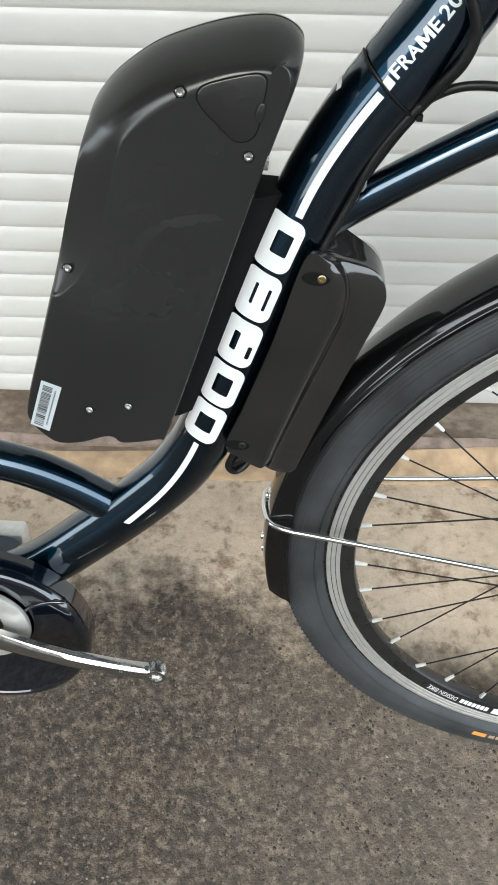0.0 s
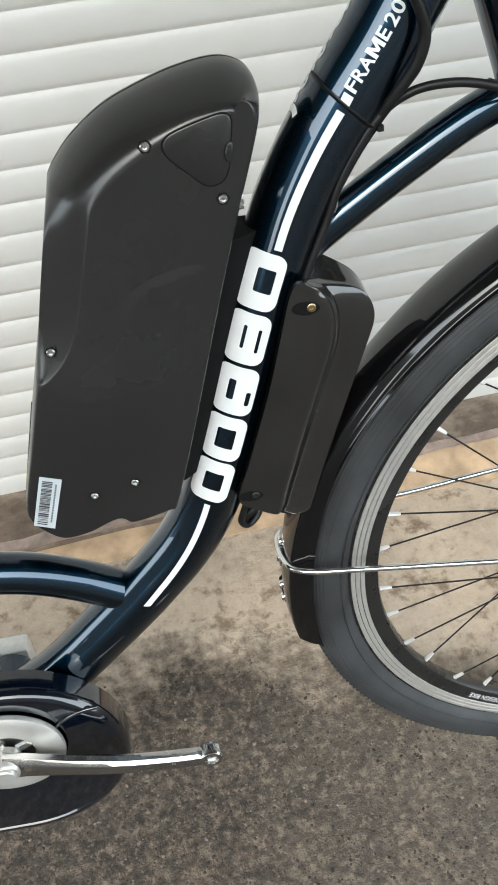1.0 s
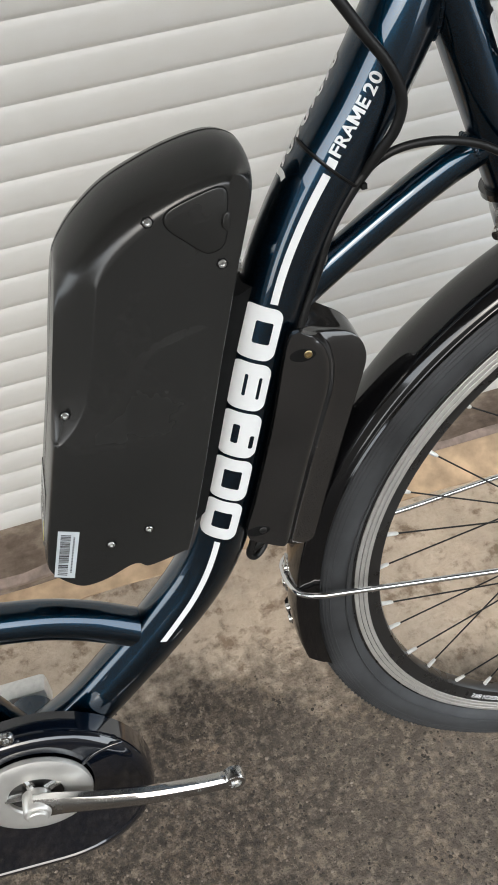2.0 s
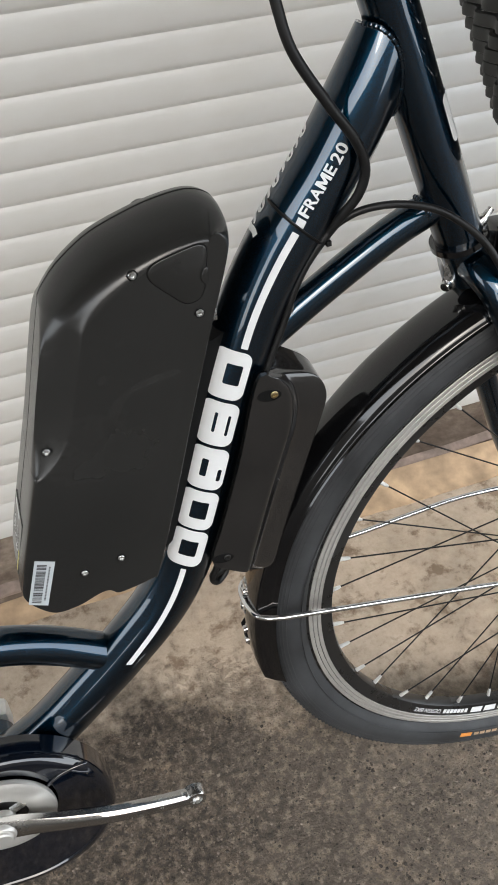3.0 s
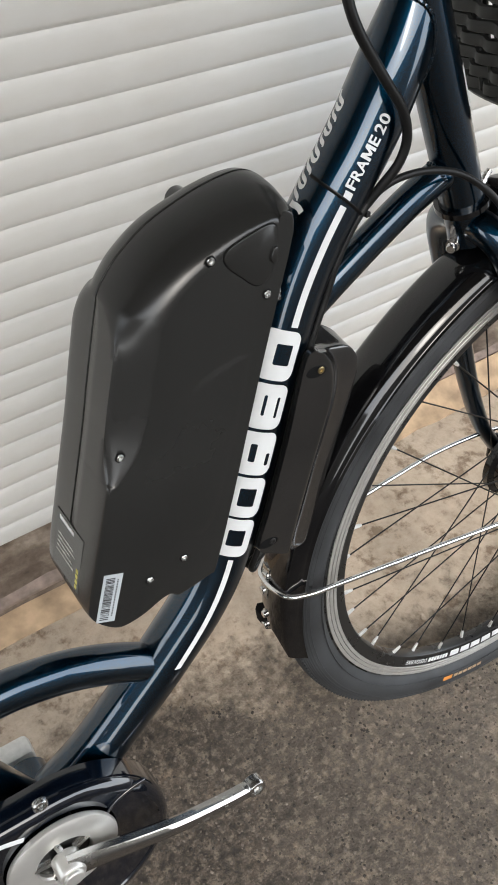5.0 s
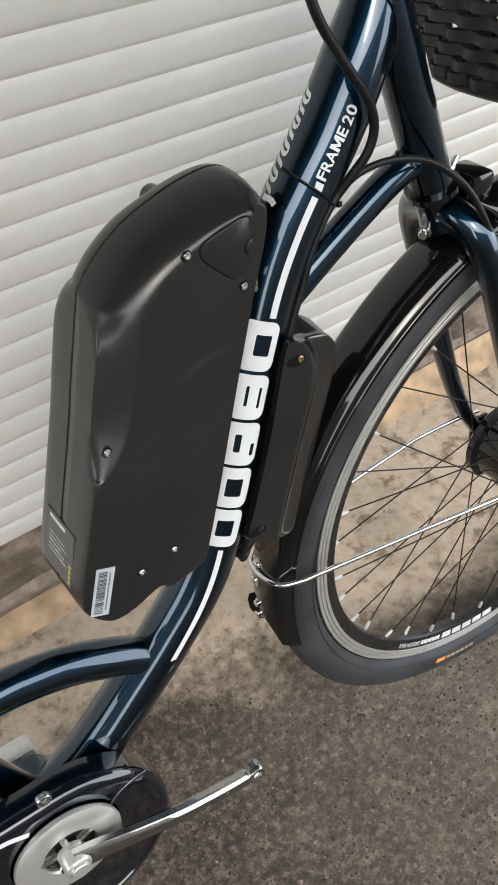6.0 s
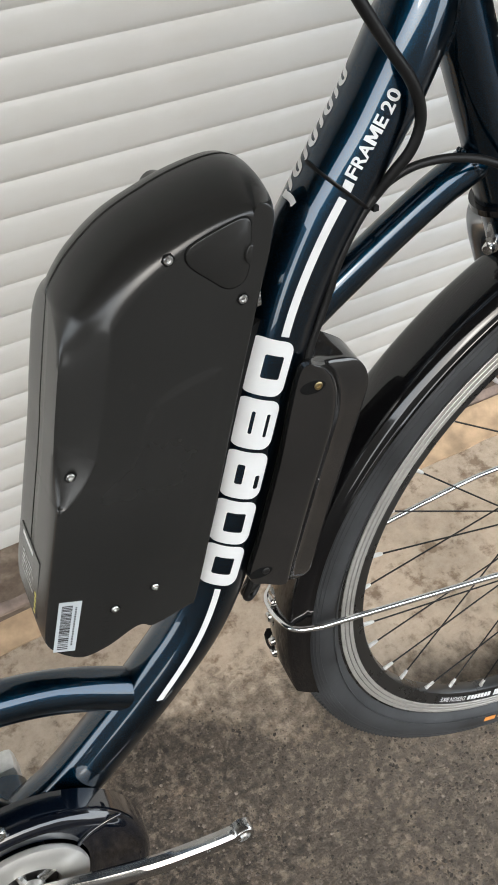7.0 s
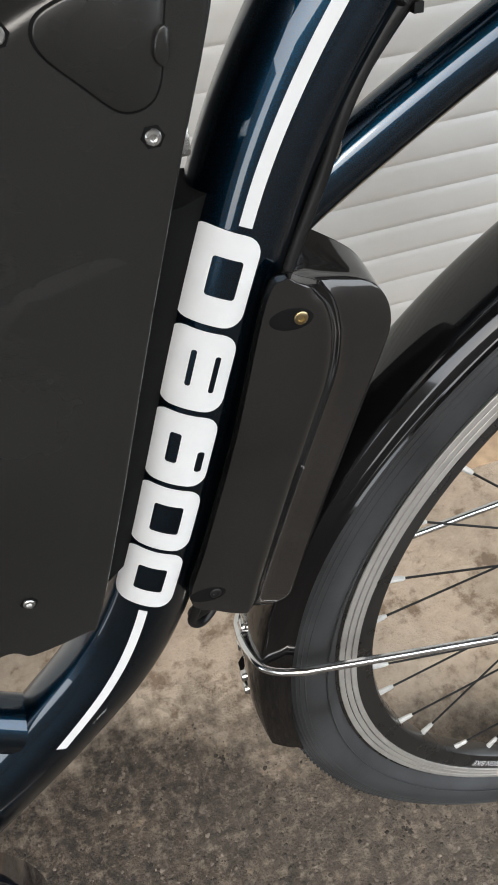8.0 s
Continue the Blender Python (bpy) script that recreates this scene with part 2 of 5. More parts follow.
M_GREYLABEL = simple("grey_label", (0.050, 0.052, 0.050), 0.22, vary=0.15, scale=90)
M_YELLOW = simple("yellow_ink", (0.50, 0.44, 0.10), 0.5)
M_ORANGE = simple("orange_ink", (0.62, 0.24, 0.05), 0.6)
M_TAN = simple("tan_ink", (0.36, 0.25, 0.16), 0.65)
M_WICKER = simple("wicker_black", (0.010, 0.011, 0.010), 0.5, vary=0.3, scale=120, grain=0.3, grain_scale=500)
M_CHAIN = simple("dark_steel", (0.09, 0.09, 0.09), 0.4, metal=1.0)


# ---- mesh helpers ----
def part(name, bm, material, parent=None, label="", smooth=True):
    me = bpy.data.meshes.new(name)
    bmesh.ops.recalc_face_normals(bm, faces=bm.faces)
    bm.to_mesh(me)
    bm.free()
    for m in (material if isinstance(material, (list, tuple)) else [material]):
        me.materials.append(m)
    if smooth:
        me.polygons.foreach_set("use_smooth", [True] * len(me.polygons))
        me.set_sharp_from_angle(angle=radians(38))
    ob = new(name, me)
    if parent is not None:
        ob.parent = parent
    if label:
        ob["label"] = label
    return ob


def shared(name, me, parent, loc=(0, 0, 0), rot=(0, 0, 0), label=""):
    ob = new(name, me)
    ob.parent = parent
    ob.location = loc
    ob.rotation_euler = rot
    if label:
        ob["label"] = label
    return ob


def mesh_of(name, bm, material, smooth=True):
    me = bpy.data.meshes.new(name)
    bmesh.ops.recalc_face_normals(bm, faces=bm.faces)
    bm.to_mesh(me)
    bm.free()
    for m in (material if isinstance(material, (list, tuple)) else [material]):
        me.materials.append(m)
    if smooth:
        me.polygons.foreach_set("use_smooth", [True] * len(me.polygons))
        me.set_sharp_from_angle(angle=radians(38))
    return me


def catmull(pts, n=10, closed=False):
    """Smooth curve through points, as tuples of any length."""
    P = [np.array(p, float) for p in pts]
    out = []
    k = len(P)
    for i in range(k if closed else k - 1):
        if closed:
            a, b, c, d = P[i - 1], P[i], P[(i + 1) % k], P[(i + 2) % k]
        else:
            b, c = P[i], P[i + 1]
            a = P[i - 1] if i else 2 * b - c
            d = P[i + 2] if i + 2 < k else 2 * c - b
        for j in range(n):
            t = j / n
            out.append(0.5 * (2 * b + (c - a) * t + (2 * a - 5 * b + 4 * c - d) * t ** 2 + (3 * b - a - 3 * c + d) * t ** 3))
    if not closed:
        out.append(P[-1])
    return out


def L(u, v, w=0.0):
    """A place in the bicycle's own frame: u ahead, v up, w towards the drive side."""
    return Vector((u, -w, v))


def box(bm, lo, hi, bevel=0.0, seg=2):
    g = bmesh.ops.create_cube(bm, size=1.0)
    vs = g["verts"]
    for v in vs:
        v.co = Vector([lo[i] + (v.co[i] + 0.5) * (hi[i] - lo[i]) for i in range(3)])
    if bevel:
        es = list({e for v in vs for e in v.link_edges})
        bmesh.ops.bevel(bm, geom=es, offset=bevel, segments=seg, affect="EDGES", profile=0.5)


def rings(bm, loops, caps=True, closed=False):
    """Skin over loops of equal count."""
    R = [[bm.verts.new(p) for p in loop] for loop in loops]
    n = len(R[0])
    m = len(R)
    for i in range(m if closed else m - 1):
        a, b = R[i], R[(i + 1) % m]
        for j in range(n):
            bm.faces.new((a[j], a[(j + 1) % n], b[(j + 1) % n], b[j]))
    if caps and not closed:
        bm.faces.new(R[0][::-1])
        bm.faces.new(R[-1])
    return R


def sweep(bm, path, radius, seg=20, caps=True, flat=None):
    """Round bar along a path of Vectors; radius is a number or one for each point."""
    loops = []
    up = None
    for i, p in enumerate(path):
        t = (path[min(i + 1, len(path) - 1)] - path[max(i - 1, 0)]).normalized()
        if up is None:
            up = Vector((0, 1, 0)) if abs(t.y) < 0.9 else Vector((1, 0, 0))
        side = t.cross(up).normalized()
        up = side.cross(t).normalized()
        r = radius[i] if isinstance(radius, (list, tuple)) else radius
        k = flat or 1.0
        loops.append([p + side * (r * math.cos(2 * math.pi * j / seg)) + up * (r * k * math.sin(2 * math.pi * j / seg)) for j in range(seg)])
    rings(bm, loops, caps)


def bar(bm, a, b, r, seg=10):
    sweep(bm, [Vector(a), (Vector(a) + Vector(b)) / 2, Vector(b)], r, seg)


def revolve(bm, profile, c, seg=96, closed=True, a0=0.0, a1=360.0):
    """Turn a profile of (radius, w) about the axle at c = (u, v)."""
    full = abs(a1 - a0) >= 359.9
    n = seg if full else seg + 1
    loops = []
    for i in range(n):
        a = radians(a0 + (a1 - a0) * i / seg)
        loops.append([L(c[0] + r * math.cos(a), c[1] + r * math.sin(a), w) for r, w in profile])
    if closed:
        rings(bm, loops, caps=not full, closed=full)
    else:
        R = [[bm.verts.new(p) for p in l] for l in loops]
        for i in range(n if full else n - 1):
            x, y = R[i], R[(i + 1) % n]
            for j in range(len(profile) - 1):
                bm.faces.new((x[j], x[j + 1], y[j + 1], y[j]))


def screw(bm, at, r, depth=0.002, sink=0.0):
    """Round cap with a hexagon socket, facing the drive side."""
    u, v, w = at
    ringset = [(r * 1.0, w), (r * 1.0, w + depth * 0.7), (r * 0.86, w + depth), (r * 0.5, w + depth), (r * 0.42, w + depth * 0.2)]
    loops = [[L(u + q * math.cos(2 * math.pi * j / 12), v + q * math.sin(2 * math.pi * j / 12), ww) for j in range(12)] for q, ww in ringset]
    rings(bm, loops, caps=True)


# ---- large structure ----
WALL_Y = 0.905
bm = bmesh.new()
box(bm, (-60, -60, -0.3), (60, WALL_Y + 6, 0.0))
ground = part("ground", bm, M_GROUND, smooth=False)
tagged(ground, "dark worn asphalt running into a tan cement strip along the wall", "ground", kind="structure")

bm = bmesh.new()
n_s = 160
loops, nose = [], []
for i in range(n_s + 1):
    x = -4 + 8 * i / n_s
    j1 = 0.004 * noise.noise((x * 9, 0, 0))
    j2 = 0.003 * noise.noise((x * 14, 3, 0))
    yf = 0.806 + 0.022 * max(-0.6, min(0.6, x)) + j1
    loops.append([Vector((x, yf, -0.02)), Vector((x, yf, 0.022 + j2)), Vector((x, yf + 0.004, 0.030 + j2)), Vector((x, yf + 0.012, 0.033 + j2)), Vector((x, 0.90, 0.034)), Vector((x, 1.0, 0.034)), Vector((x, 1.0, -0.02))])
    nose.append([Vector((x, yf - 0.001, 0.020 + j2)), Vector((x, yf - 0.0015, 0.026 + j2)), Vector((x, yf + 0.003, 0.0315 + j2)), Vector((x, yf + 0.011 + 2 * j2, 0.0345 + j2)), Vector((x, yf + 0.012, 0.030 + j2)), Vector((x, yf + 0.004, 0.022 + j2))])
rings(bm, loops)
sill = part("sill", bm, M_SILL)
bm = bmesh.new()
rings(bm, nose)
M_NOSE = simple("worn_edge", (0.23, 0.175, 0.145), 0.85, vary=0.45, scale=38, grain=0.5, grain_scale=200)
tagged(part("sill_edge", bm, M_NOSE), "pale chipped worn front edge of the stone sill", "sill edge", kind="structure")
tagged(sill, "low worn brown stone sill under the roller shutter", "sill", kind="structure")

bm = bmesh.new()
loops = []
for i in range(n_s + 1):
    x = -4 + 8 * i / n_s
    j1 = 0.012 * noise.noise((x * 5, 7, 0)) + 0.004 * noise.noise((x * 21, 2, 0))
    up = min(1.0, max(0.0, (x - 0.12) / 0.2))
    loops.append([Vector((x, 0.755 + j1, -0.01)), Vector((x, 0.757 + j1, 0.002)), Vector((x, 0.775 + j1 * 0.5, 0.006)), Vector((x, 0.800, 0.008 + 0.010 * up)), Vector((x, 0.807, 0.009 + 0.017 * up)), Vector((x, 0.814, 0.009 + 0.019 * up)), Vector((x, 0.814, -0.01))])
rings(bm, loops)
M_FILLET = simple("cement_fillet", (0.46, 0.325, 0.205), 0.9, vary=0.35, scale=25, grain=0.5, grain_scale=160)
fillet = part("cement_edge", bm, M_FILLET)
tagged(fillet, "thin smeared tan cement edge along the foot of the sill", "kerb", kind="structure")

for nm, x0, x1 in (("wall_east", 2.0, 4.0), ("wall_west", -4.0, -2.2)):
    bm = bmesh.new()
    box(bm, (x0, 0.86, 0.03), (x1, 1.2, 3.2))
    tagged(part(nm, bm, M_WALL, smooth=False), "plain rendered grey wall beside the shutter", "wall", kind="structure")
bm = bmesh.new()
box(bm, (-2.2, 0.86, 2.45), (2.0, 1.2, 3.2))
tagged(part("wall_north", bm, M_WALL, smooth=False), "plain rendered grey wall above the shutter", "wall", kind="structure")

# unseen walls behind the camera and slab overhead, added to block sky light
M_BRICK = simple("dark_render", (0.13, 0.115, 0.10), 0.9, vary=0.25, scale=4, grain=0.4, grain_scale=90)
for nm, lo, hi in (("sky_block_south", (-6.6, -9.5, 0.0), (5.6, -9.0, 5.8)), ("sky_block_west", (-8.5, -7.6, 0.0), (-8.0, -1.6, 5.4))):
    bm = bmesh.new()
    box(bm, lo, hi)
    tagged(part(nm, bm, M_BRICK, smooth=False), "plain dark wall out of view, added to block low sky", "wall", kind="structure")
# added slab above the view: cuts off high sky and narrows the highlights
M_SLAB = simple("sky_block_slab", (0.16, 0.145, 0.13), 0.9, vary=0.2, scale=5, grain=0.4, grain_scale=90)
bm = bmesh.new()
box(bm, (-6.0, -0.95, 2.62), (6.0, 0.86, 2.80), 0.01)
tagged(part("sky_block_top", bm, M_SLAB, smooth=False), "plain dark slab out of view, added to hold off sky light", "canopy", kind="structure")

# roller shutter: narrow slats hooked into one another
shutter = new("roller_shutter")
tagged(shutter, "closed cream white metal roller shutter with narrow slats", "shutter", kind="structure")
PITCH = 0.0403
profile = [(0.0, 0.0006), (0.030, 0.0011), (0.07, 0.0024), (0.13, 0.0036), (0.23, 0.0045), (0.40, 0.0051), (0.58, 0.0051), (0.74, 0.0046), (0.85, 0.0036), (0.915, 0.0025), (0.965, 0.0012), (1.0, 0.0006)]
bm = bmesh.new()
cols = 12
R = []
for i in range(cols + 1):
    x = -2.2 + 4.2 * i / cols
    R.append([bm.verts.new((x, -o, f * PITCH)) for f, o in profile] + [bm.verts.new((x, 0.004, PITCH)), bm.verts.new((x, 0.004, 0))])
for a, b in zip(R, R[1:]):
    n = len(a)
    for j in range(n):
        bm.faces.new((a[j], b[j], b[(j + 1) % n], a[(j + 1) % n]))
slat_mesh = mesh_of("slat", bm, M_SHUTTER)

# grit: small stones bedded in the asphalt, thinning out towards the cement
def make_grit_stone():
    mat, nd, ln, bs = nodes_of("grit_stone")
    geo = nd.new("ShaderNodeNewGeometry")
    r = ramp(nd, ln, geo.outputs["Random Per Island"], [(0.0, (0.026, 0.021, 0.016)), (0.5, (0.085, 0.068, 0.053)), (0.85, (0.150, 0.121, 0.095)), (1.0, (0.24, 0.196, 0.155))])
    n1 = noise_node(nd, ln, 420.0, 3.0)
    m = nd.new("ShaderNodeMixRGB"); m.blend_type = "MULTIPLY"; m.inputs[0].default_value = 1.0
    r2 = ramp(nd, ln, n1.outputs[0], [(0.3, 0.7), (0.7, 1.15)])
    ln.new(r.outputs[0], m.inputs[1]); ln.new(r2.outputs[0], m.inputs[2])
    ln.new(m.outputs[0], bs.inputs["Base Color"])
    bs.inputs["Roughness"].default_value = 0.85
    return mat


rnd = random.Random(11)
verts, faces = [], []
while len(faces) < 14000 * 12:
    x, y = rnd.uniform(-0.75, 1.05), rnd.uniform(0.02, 0.66)
    edge_y = 0.55 - 0.16 * min(1.0, max(0.0, (x + 0.05) / 0.45)) + 0.07 * noise.noise((x * 5, y * 5, 1.0)) + 0.03 * noise.noise((x * 24, y * 24, 2.0))
    if y > edge_y - 0.10 * rnd.random() or 0.5 + 0.5 * noise.noise((x * 14, y * 14, 5.0)) < rnd.random() * 0.8:
        continue
    r = 0.0008 + 0.0018 * rnd.random() ** 2.0
    n0 = len(verts)
    a0 = rnd.random() * 6.28
    for k in range(6):
        q = r * rnd.uniform(0.6, 1.35)
        verts.append((x + q * math.cos(a0 + 1.047 * k), y + q * math.sin(a0 + 1.047 * k), 0.0002))
    verts.append((x + r * rnd.uniform(-0.4, 0.4), y + r * rnd.uniform(-0.4, 0.4), r * rnd.uniform(0.35, 0.8)))
    verts.append((x, y, -0.001))
    for k in range(6):
        faces.append((n0 + k, n0 + (k + 1) % 6, n0 + 6))
        faces.append((n0 + (k + 1) % 6, n0 + k, n0 + 7))
grit_mesh = bpy.data.meshes.new("grit")
grit_mesh.from_pydata(verts, [], faces)
grit_mesh.materials.append(make_grit_stone())
tagged(new("grit", grit_mesh), "small brown and pale stones bedded in worn asphalt", "grit", kind="stuff")

# ---- bicycle: lean, heading and foot point ----
bike = new("bicycle")
bike.matrix_world = pose(0, 0.3566, 0, -9.78, 0, -1.612)
tagged(bike, "dark blue step-through electric bicycle with battery, mudguard and basket", "bicycle")


def curve_at(pts, n=14):
    """Smooth planar tube axis with even steps: places, lengths."""
    c = catmull(pts, n)
    s = [0.0]
    for a, b in zip(c, c[1:]):
        s.append(s[-1] + float(np.linalg.norm(b - a)))
    return c, s


MAIN = [(0.152, 0.908), (0.128, 0.867), (0.101, 0.823), (0.077, 0.790), (0.054, 0.757), (0.035, 0.722), (0.0195, 0.682), (0.005, 0.640), (-0.0095, 0.595),
        (-0.028, 0.540), (-0.049, 0.487), (-0.074, 0.446), (-0.110, 0.406), (-0.150, 0.367), (-0.207, 0.316), (-0.262, 0.282)]
MAIN.reverse()
axis_pts, axis_len = curve_at(MAIN)
TUBE_R = 0.0255


def on_main(s, a, lift=0.0):
    """The place on the main tube at length s, a metres round from its side towards the front."""
    s = min(max(s, 0.0), axis_len[-1])
    i = max(1, min(len(axis_len) - 1, int(np.searchsorted(axis_len, s))))
    f = (s - axis_len[i - 1]) / (axis_len[i] - axis_len[i - 1])
    c = axis_pts[i - 1] * (1 - f) + axis_pts[i] * f
    lo, hi = axis_pts[max(0, i - 4)], axis_pts[min(len(axis_pts) - 1, i + 3)]
    t = (hi - lo) / np.linalg.norm(hi - lo)
    m = (t[1], -t[0])
    th = a / TUBE_R
    r = TUBE_R + lift
    return L(c[0] + m[0] * r * math.sin(th), c[1] + m[1] * r * math.sin(th), r * math.cos(th))


def s_at(v):
    """Length along the main tube at height v."""
    return float(np.interp(v, [p[1] for p in axis_pts], axis_len))


frame_part = new("frame")
frame_part.parent = bike
frame_part["label"] = "dark navy metallic lacquered steel frame"


def plane_tube(name, pts, r, parent, mat=None, n=10, w=0.0, seg=28, label=""):
    bm = bmesh.new()
    path = [L(p[0], p[1], p[2] if len(p) > 2 else w) for p in catmull(pts, n)]
    sweep(bm, path, r, seg)
    return part(name, bm, mat or M_PAINT, parent, label)


HEAD_A, HEAD_B = (0.1375, 0.925), (0.2065, 0.741)
bm = bmesh.new()
sweep(bm, [L(p[0], p[1]) for p in axis_pts], TUBE_R, 40)
# the upper end is squeezed and mitred against the head tube
mit = Vector((HEAD_A[0] - HEAD_B[0], 0, HEAD_A[1] - HEAD_B[1])).normalized()
mit = Vector((mit.z, 0, -mit.x))
end_way = (L(*axis_pts[-1]) - L(*axis_pts[-12])).normalized()
rim_pts = []
for v in bm.verts:
    cross = (v.co - L(*axis_pts[-1])).dot(Vector((end_way.z, 0, -end_way.x))) / TUBE_R
    q = (v.co - L(*HEAD_B)).dot(mit) + 0.010 + 0.013 * cross * cross
    if q > -0.040:
        k = min(1.0, (q + 0.040) / 0.040)
        v.co.y *= 1 - 0.20 * k * k
    if q > 0:
        v.co -= end_way * (q / end_way.dot(mit))
        rim_pts.append(v.co.copy())
bmesh.ops.remove_doubles(bm, verts=bm.verts[:], dist=0.00005)
part("down_tube", bm, M_PAINT, frame_part)


def weld(path):
    """A lumpy bead laid along a path."""
    fine = [Vector(p) for p in catmull([tuple(q) for q in path], 3)]
    bm = bmesh.new()
    sweep(bm, fine, [0.0013 + 0.0007 * abs(math.sin(1.05 * k)) for k in range(len(fine))], 8)
    part("weld_bead", bm, M_PAINT, frame_part)


rim_pts = sorted((p for p in rim_pts if p.y < -0.004), key=lambda p: p.dot(Vector((end_way.z, 0, -end_way.x))))
weld([p for k, p in enumerate(rim_pts) if k % 2 == 0])
plane_tube("head_tube", [HEAD_A, ((HEAD_A[0] + HEAD_B[0]) / 2, (HEAD_A[1] + HEAD_B[1]) / 2), HEAD_B], 0.0185, frame_part, seg=32)
plane_tube("strut", [(0.187, 0.775), (0.151, 0.7595), (0.112, 0.7375), (0.070, 0.7115), (0.036, 0.689)], 0.0128, frame_part)
plane_tube("top_stay", [(-0.46, 0.452), (-0.36, 0.460), (-0.265, 0.457), (-0.236, 0.453), (-0.202, 0.443), (-0.168, 0.426), (-0.132, 0.402), (-0.115, 0.392)], 0.0178, frame_part)
plane_tube("bottom_bracket", [(-0.262, 0.290, -0.036), (-0.262, 0.290, 0.0), (-0.262, 0.290, 0.036)], 0.021, frame_part)
plane_tube("seat_tube", [(-0.262, 0.290), (-0.32, 0.44), (-0.352, 0.525)], 0.0155, frame_part)
# weld beads: small overlapping drops round the joints
for nm, c, r, d in (("weld_bead", (-0.128, 0.399), 0.0186, (-0.86, 0.50)), ("weld_bead", (0.052, 0.702), 0.0118, (0.85, 0.52)), ("weld_bead", (0.173, 0.771), 0.0118, (0.9, 0.43))):
    dd = Vector((d[0], 0, d[1])).normalized()
    e = Vector((-dd.z, 0, dd.x))
    weld([L(c[0], c[1]) + e * (r * math.cos(a)) - Vector((0, 1, 0)) * (r * math.sin(a)) for a in np.linspace(-0.3, math.pi + 0.3, 18)])

# ---- decals on the main tube ----
def flat_shape(loops2d, cut=0.0025):
    """A filled flat shape with holes as a bmesh in (s, a), cut fine enough to be bent."""
    cu = bpy.data.curves.new("shape", "CURVE")
    cu.dimensions, cu.fill_mode = "2D", "BOTH"
    for loop in loops2d:
        sp = cu.splines.new("POLY")
        sp.points.add(len(loop) - 1)
        for p, q in zip(sp.points, loop):
            p.co = (q[0], q[1], 0, 1)
        sp.use_cyclic_u = True
    ob = bpy.data.objects.new("shape", cu)
    return baked(ob, cu, bpy.data.curves, cut)


def baked(ob, data, owner, cut):
    scene.collection.objects.link(ob)
    dg = bpy.context.evaluated_depsgraph_get()
    me = bpy.data.meshes.new_from_object(ob.evaluated_get(dg))
    bm = bmesh.new()
    bm.from_mesh(me)
    bpy.data.meshes.remove(me)
    bpy.data.objects.remove(ob)
    owner.remove(data)
    xs = [v.co.x for v in bm.verts]
    ys = [v.co.y for v in bm.verts]
    for ax, vals in ((0, xs), (1, ys)):
        k = math.floor(min(vals) / cut) + 1
        while k * cut < max(vals):
            co = [0, 0, 0]
            no = [0, 0, 0]
            co[ax], no[ax] = k * cut, 1
            bmesh.ops.bisect_plane(bm, geom=bm.verts[:] + bm.edges[:] + bm.faces[:], plane_co=co, plane_no=no)
            k += 1
    return bm


def rounded(x0, x1, y0, y1, r, n=5, skew=0.0):
    out = []
    for cx, cy, a in ((x1 - r, y1 - r, 0), (x0 + r, y1 - r, 90), (x0 + r, y0 + r, 180), (x1 - r, y0 + r, 270)):
        for k in range(n + 1):
            t = radians(a + 90 * k / n)
            px, py = cx + r * math.cos(t), cy + r * math.sin(t)
            out.append((px + skew * py, py))
    return out


def lay(name, bm, mat, label="", lift=0.0004):
    for v in bm.verts:
        v.co = on_main(v.co.x, v.co.y, lift)
    bmesh.ops.solidify(bm, geom=bm.faces[:], thickness=-0.00015)
    return part(name, bm, mat, frame_part, label)


# brand mark: five rounded white blocks with plain openings; (s from, s to, a from, a to, openings)
BLOCKS = [
    (0.3175, 0.3555, -0.0268, 0.0050, [(0.3284, 0.3445, -0.0168, -0.0020)]),
    (0.3580, 0.3967, -0.0272, 0.0050, [(0.3688, 0.3862, -0.0163, -0.0022)]),
    (0.3996, 0.4390, -0.0270, 0.0045, [(0.4116, 0.4282, -0.0163, -0.0108), (0.4085, 0.4200, -0.0022, 0.0012)]),
    (0.4420, 0.4806, -0.0270, 0.0036, [(0.4535, 0.4712, -0.0148, -0.0122), (0.4520, 0.4702, -0.0042, -0.0018)]),
    (0.4838, 0.5240, -0.0282, 0.0026, [(0.4963, 0.5133, -0.0155, -0.0030)]),
]
for s0, s1, a0, a1, holes in BLOCKS:
    loops2 = [rounded(s0, s1, a0, a1, 0.0075)]
    for h0, h1, b0, b1 in holes:
        loops2.append(rounded(h0, h1, b0, b1, min(0.0014, 0.45 * (b1 - b0))))
    lay("decal_block", flat_shape(loops2), M_WHITE, "white rounded block of the printed brand mark")


def stripe(s0, s1, a0, a1, width, ends=(0.0, 0.0)):
    n = 24
    lo, hi = [], []
    for k in range(n + 1):
        f = k / n
        s = s0 + (s1 - s0) * f
        a = a0 + (a1 - a0) * f
        lo.append((s + ends[0] * (1 - f) + 0, a - width / 2))
        hi.append((s, a + width / 2))
    lay("pinstripe", flat_shape([lo + hi[::-1]]), M_WHITE, "white printed pinstripe")


stripe(0.5272, 0.6172, -0.0062, -0.0066, 0.0052)
stripe(0.1945, 0.3135, -0.0030, -0.0080, 0.0046, ends=(-0.003, 0))
stripe(0.6206, 0.6274, -0.0070, -0.0076, 0.0064)


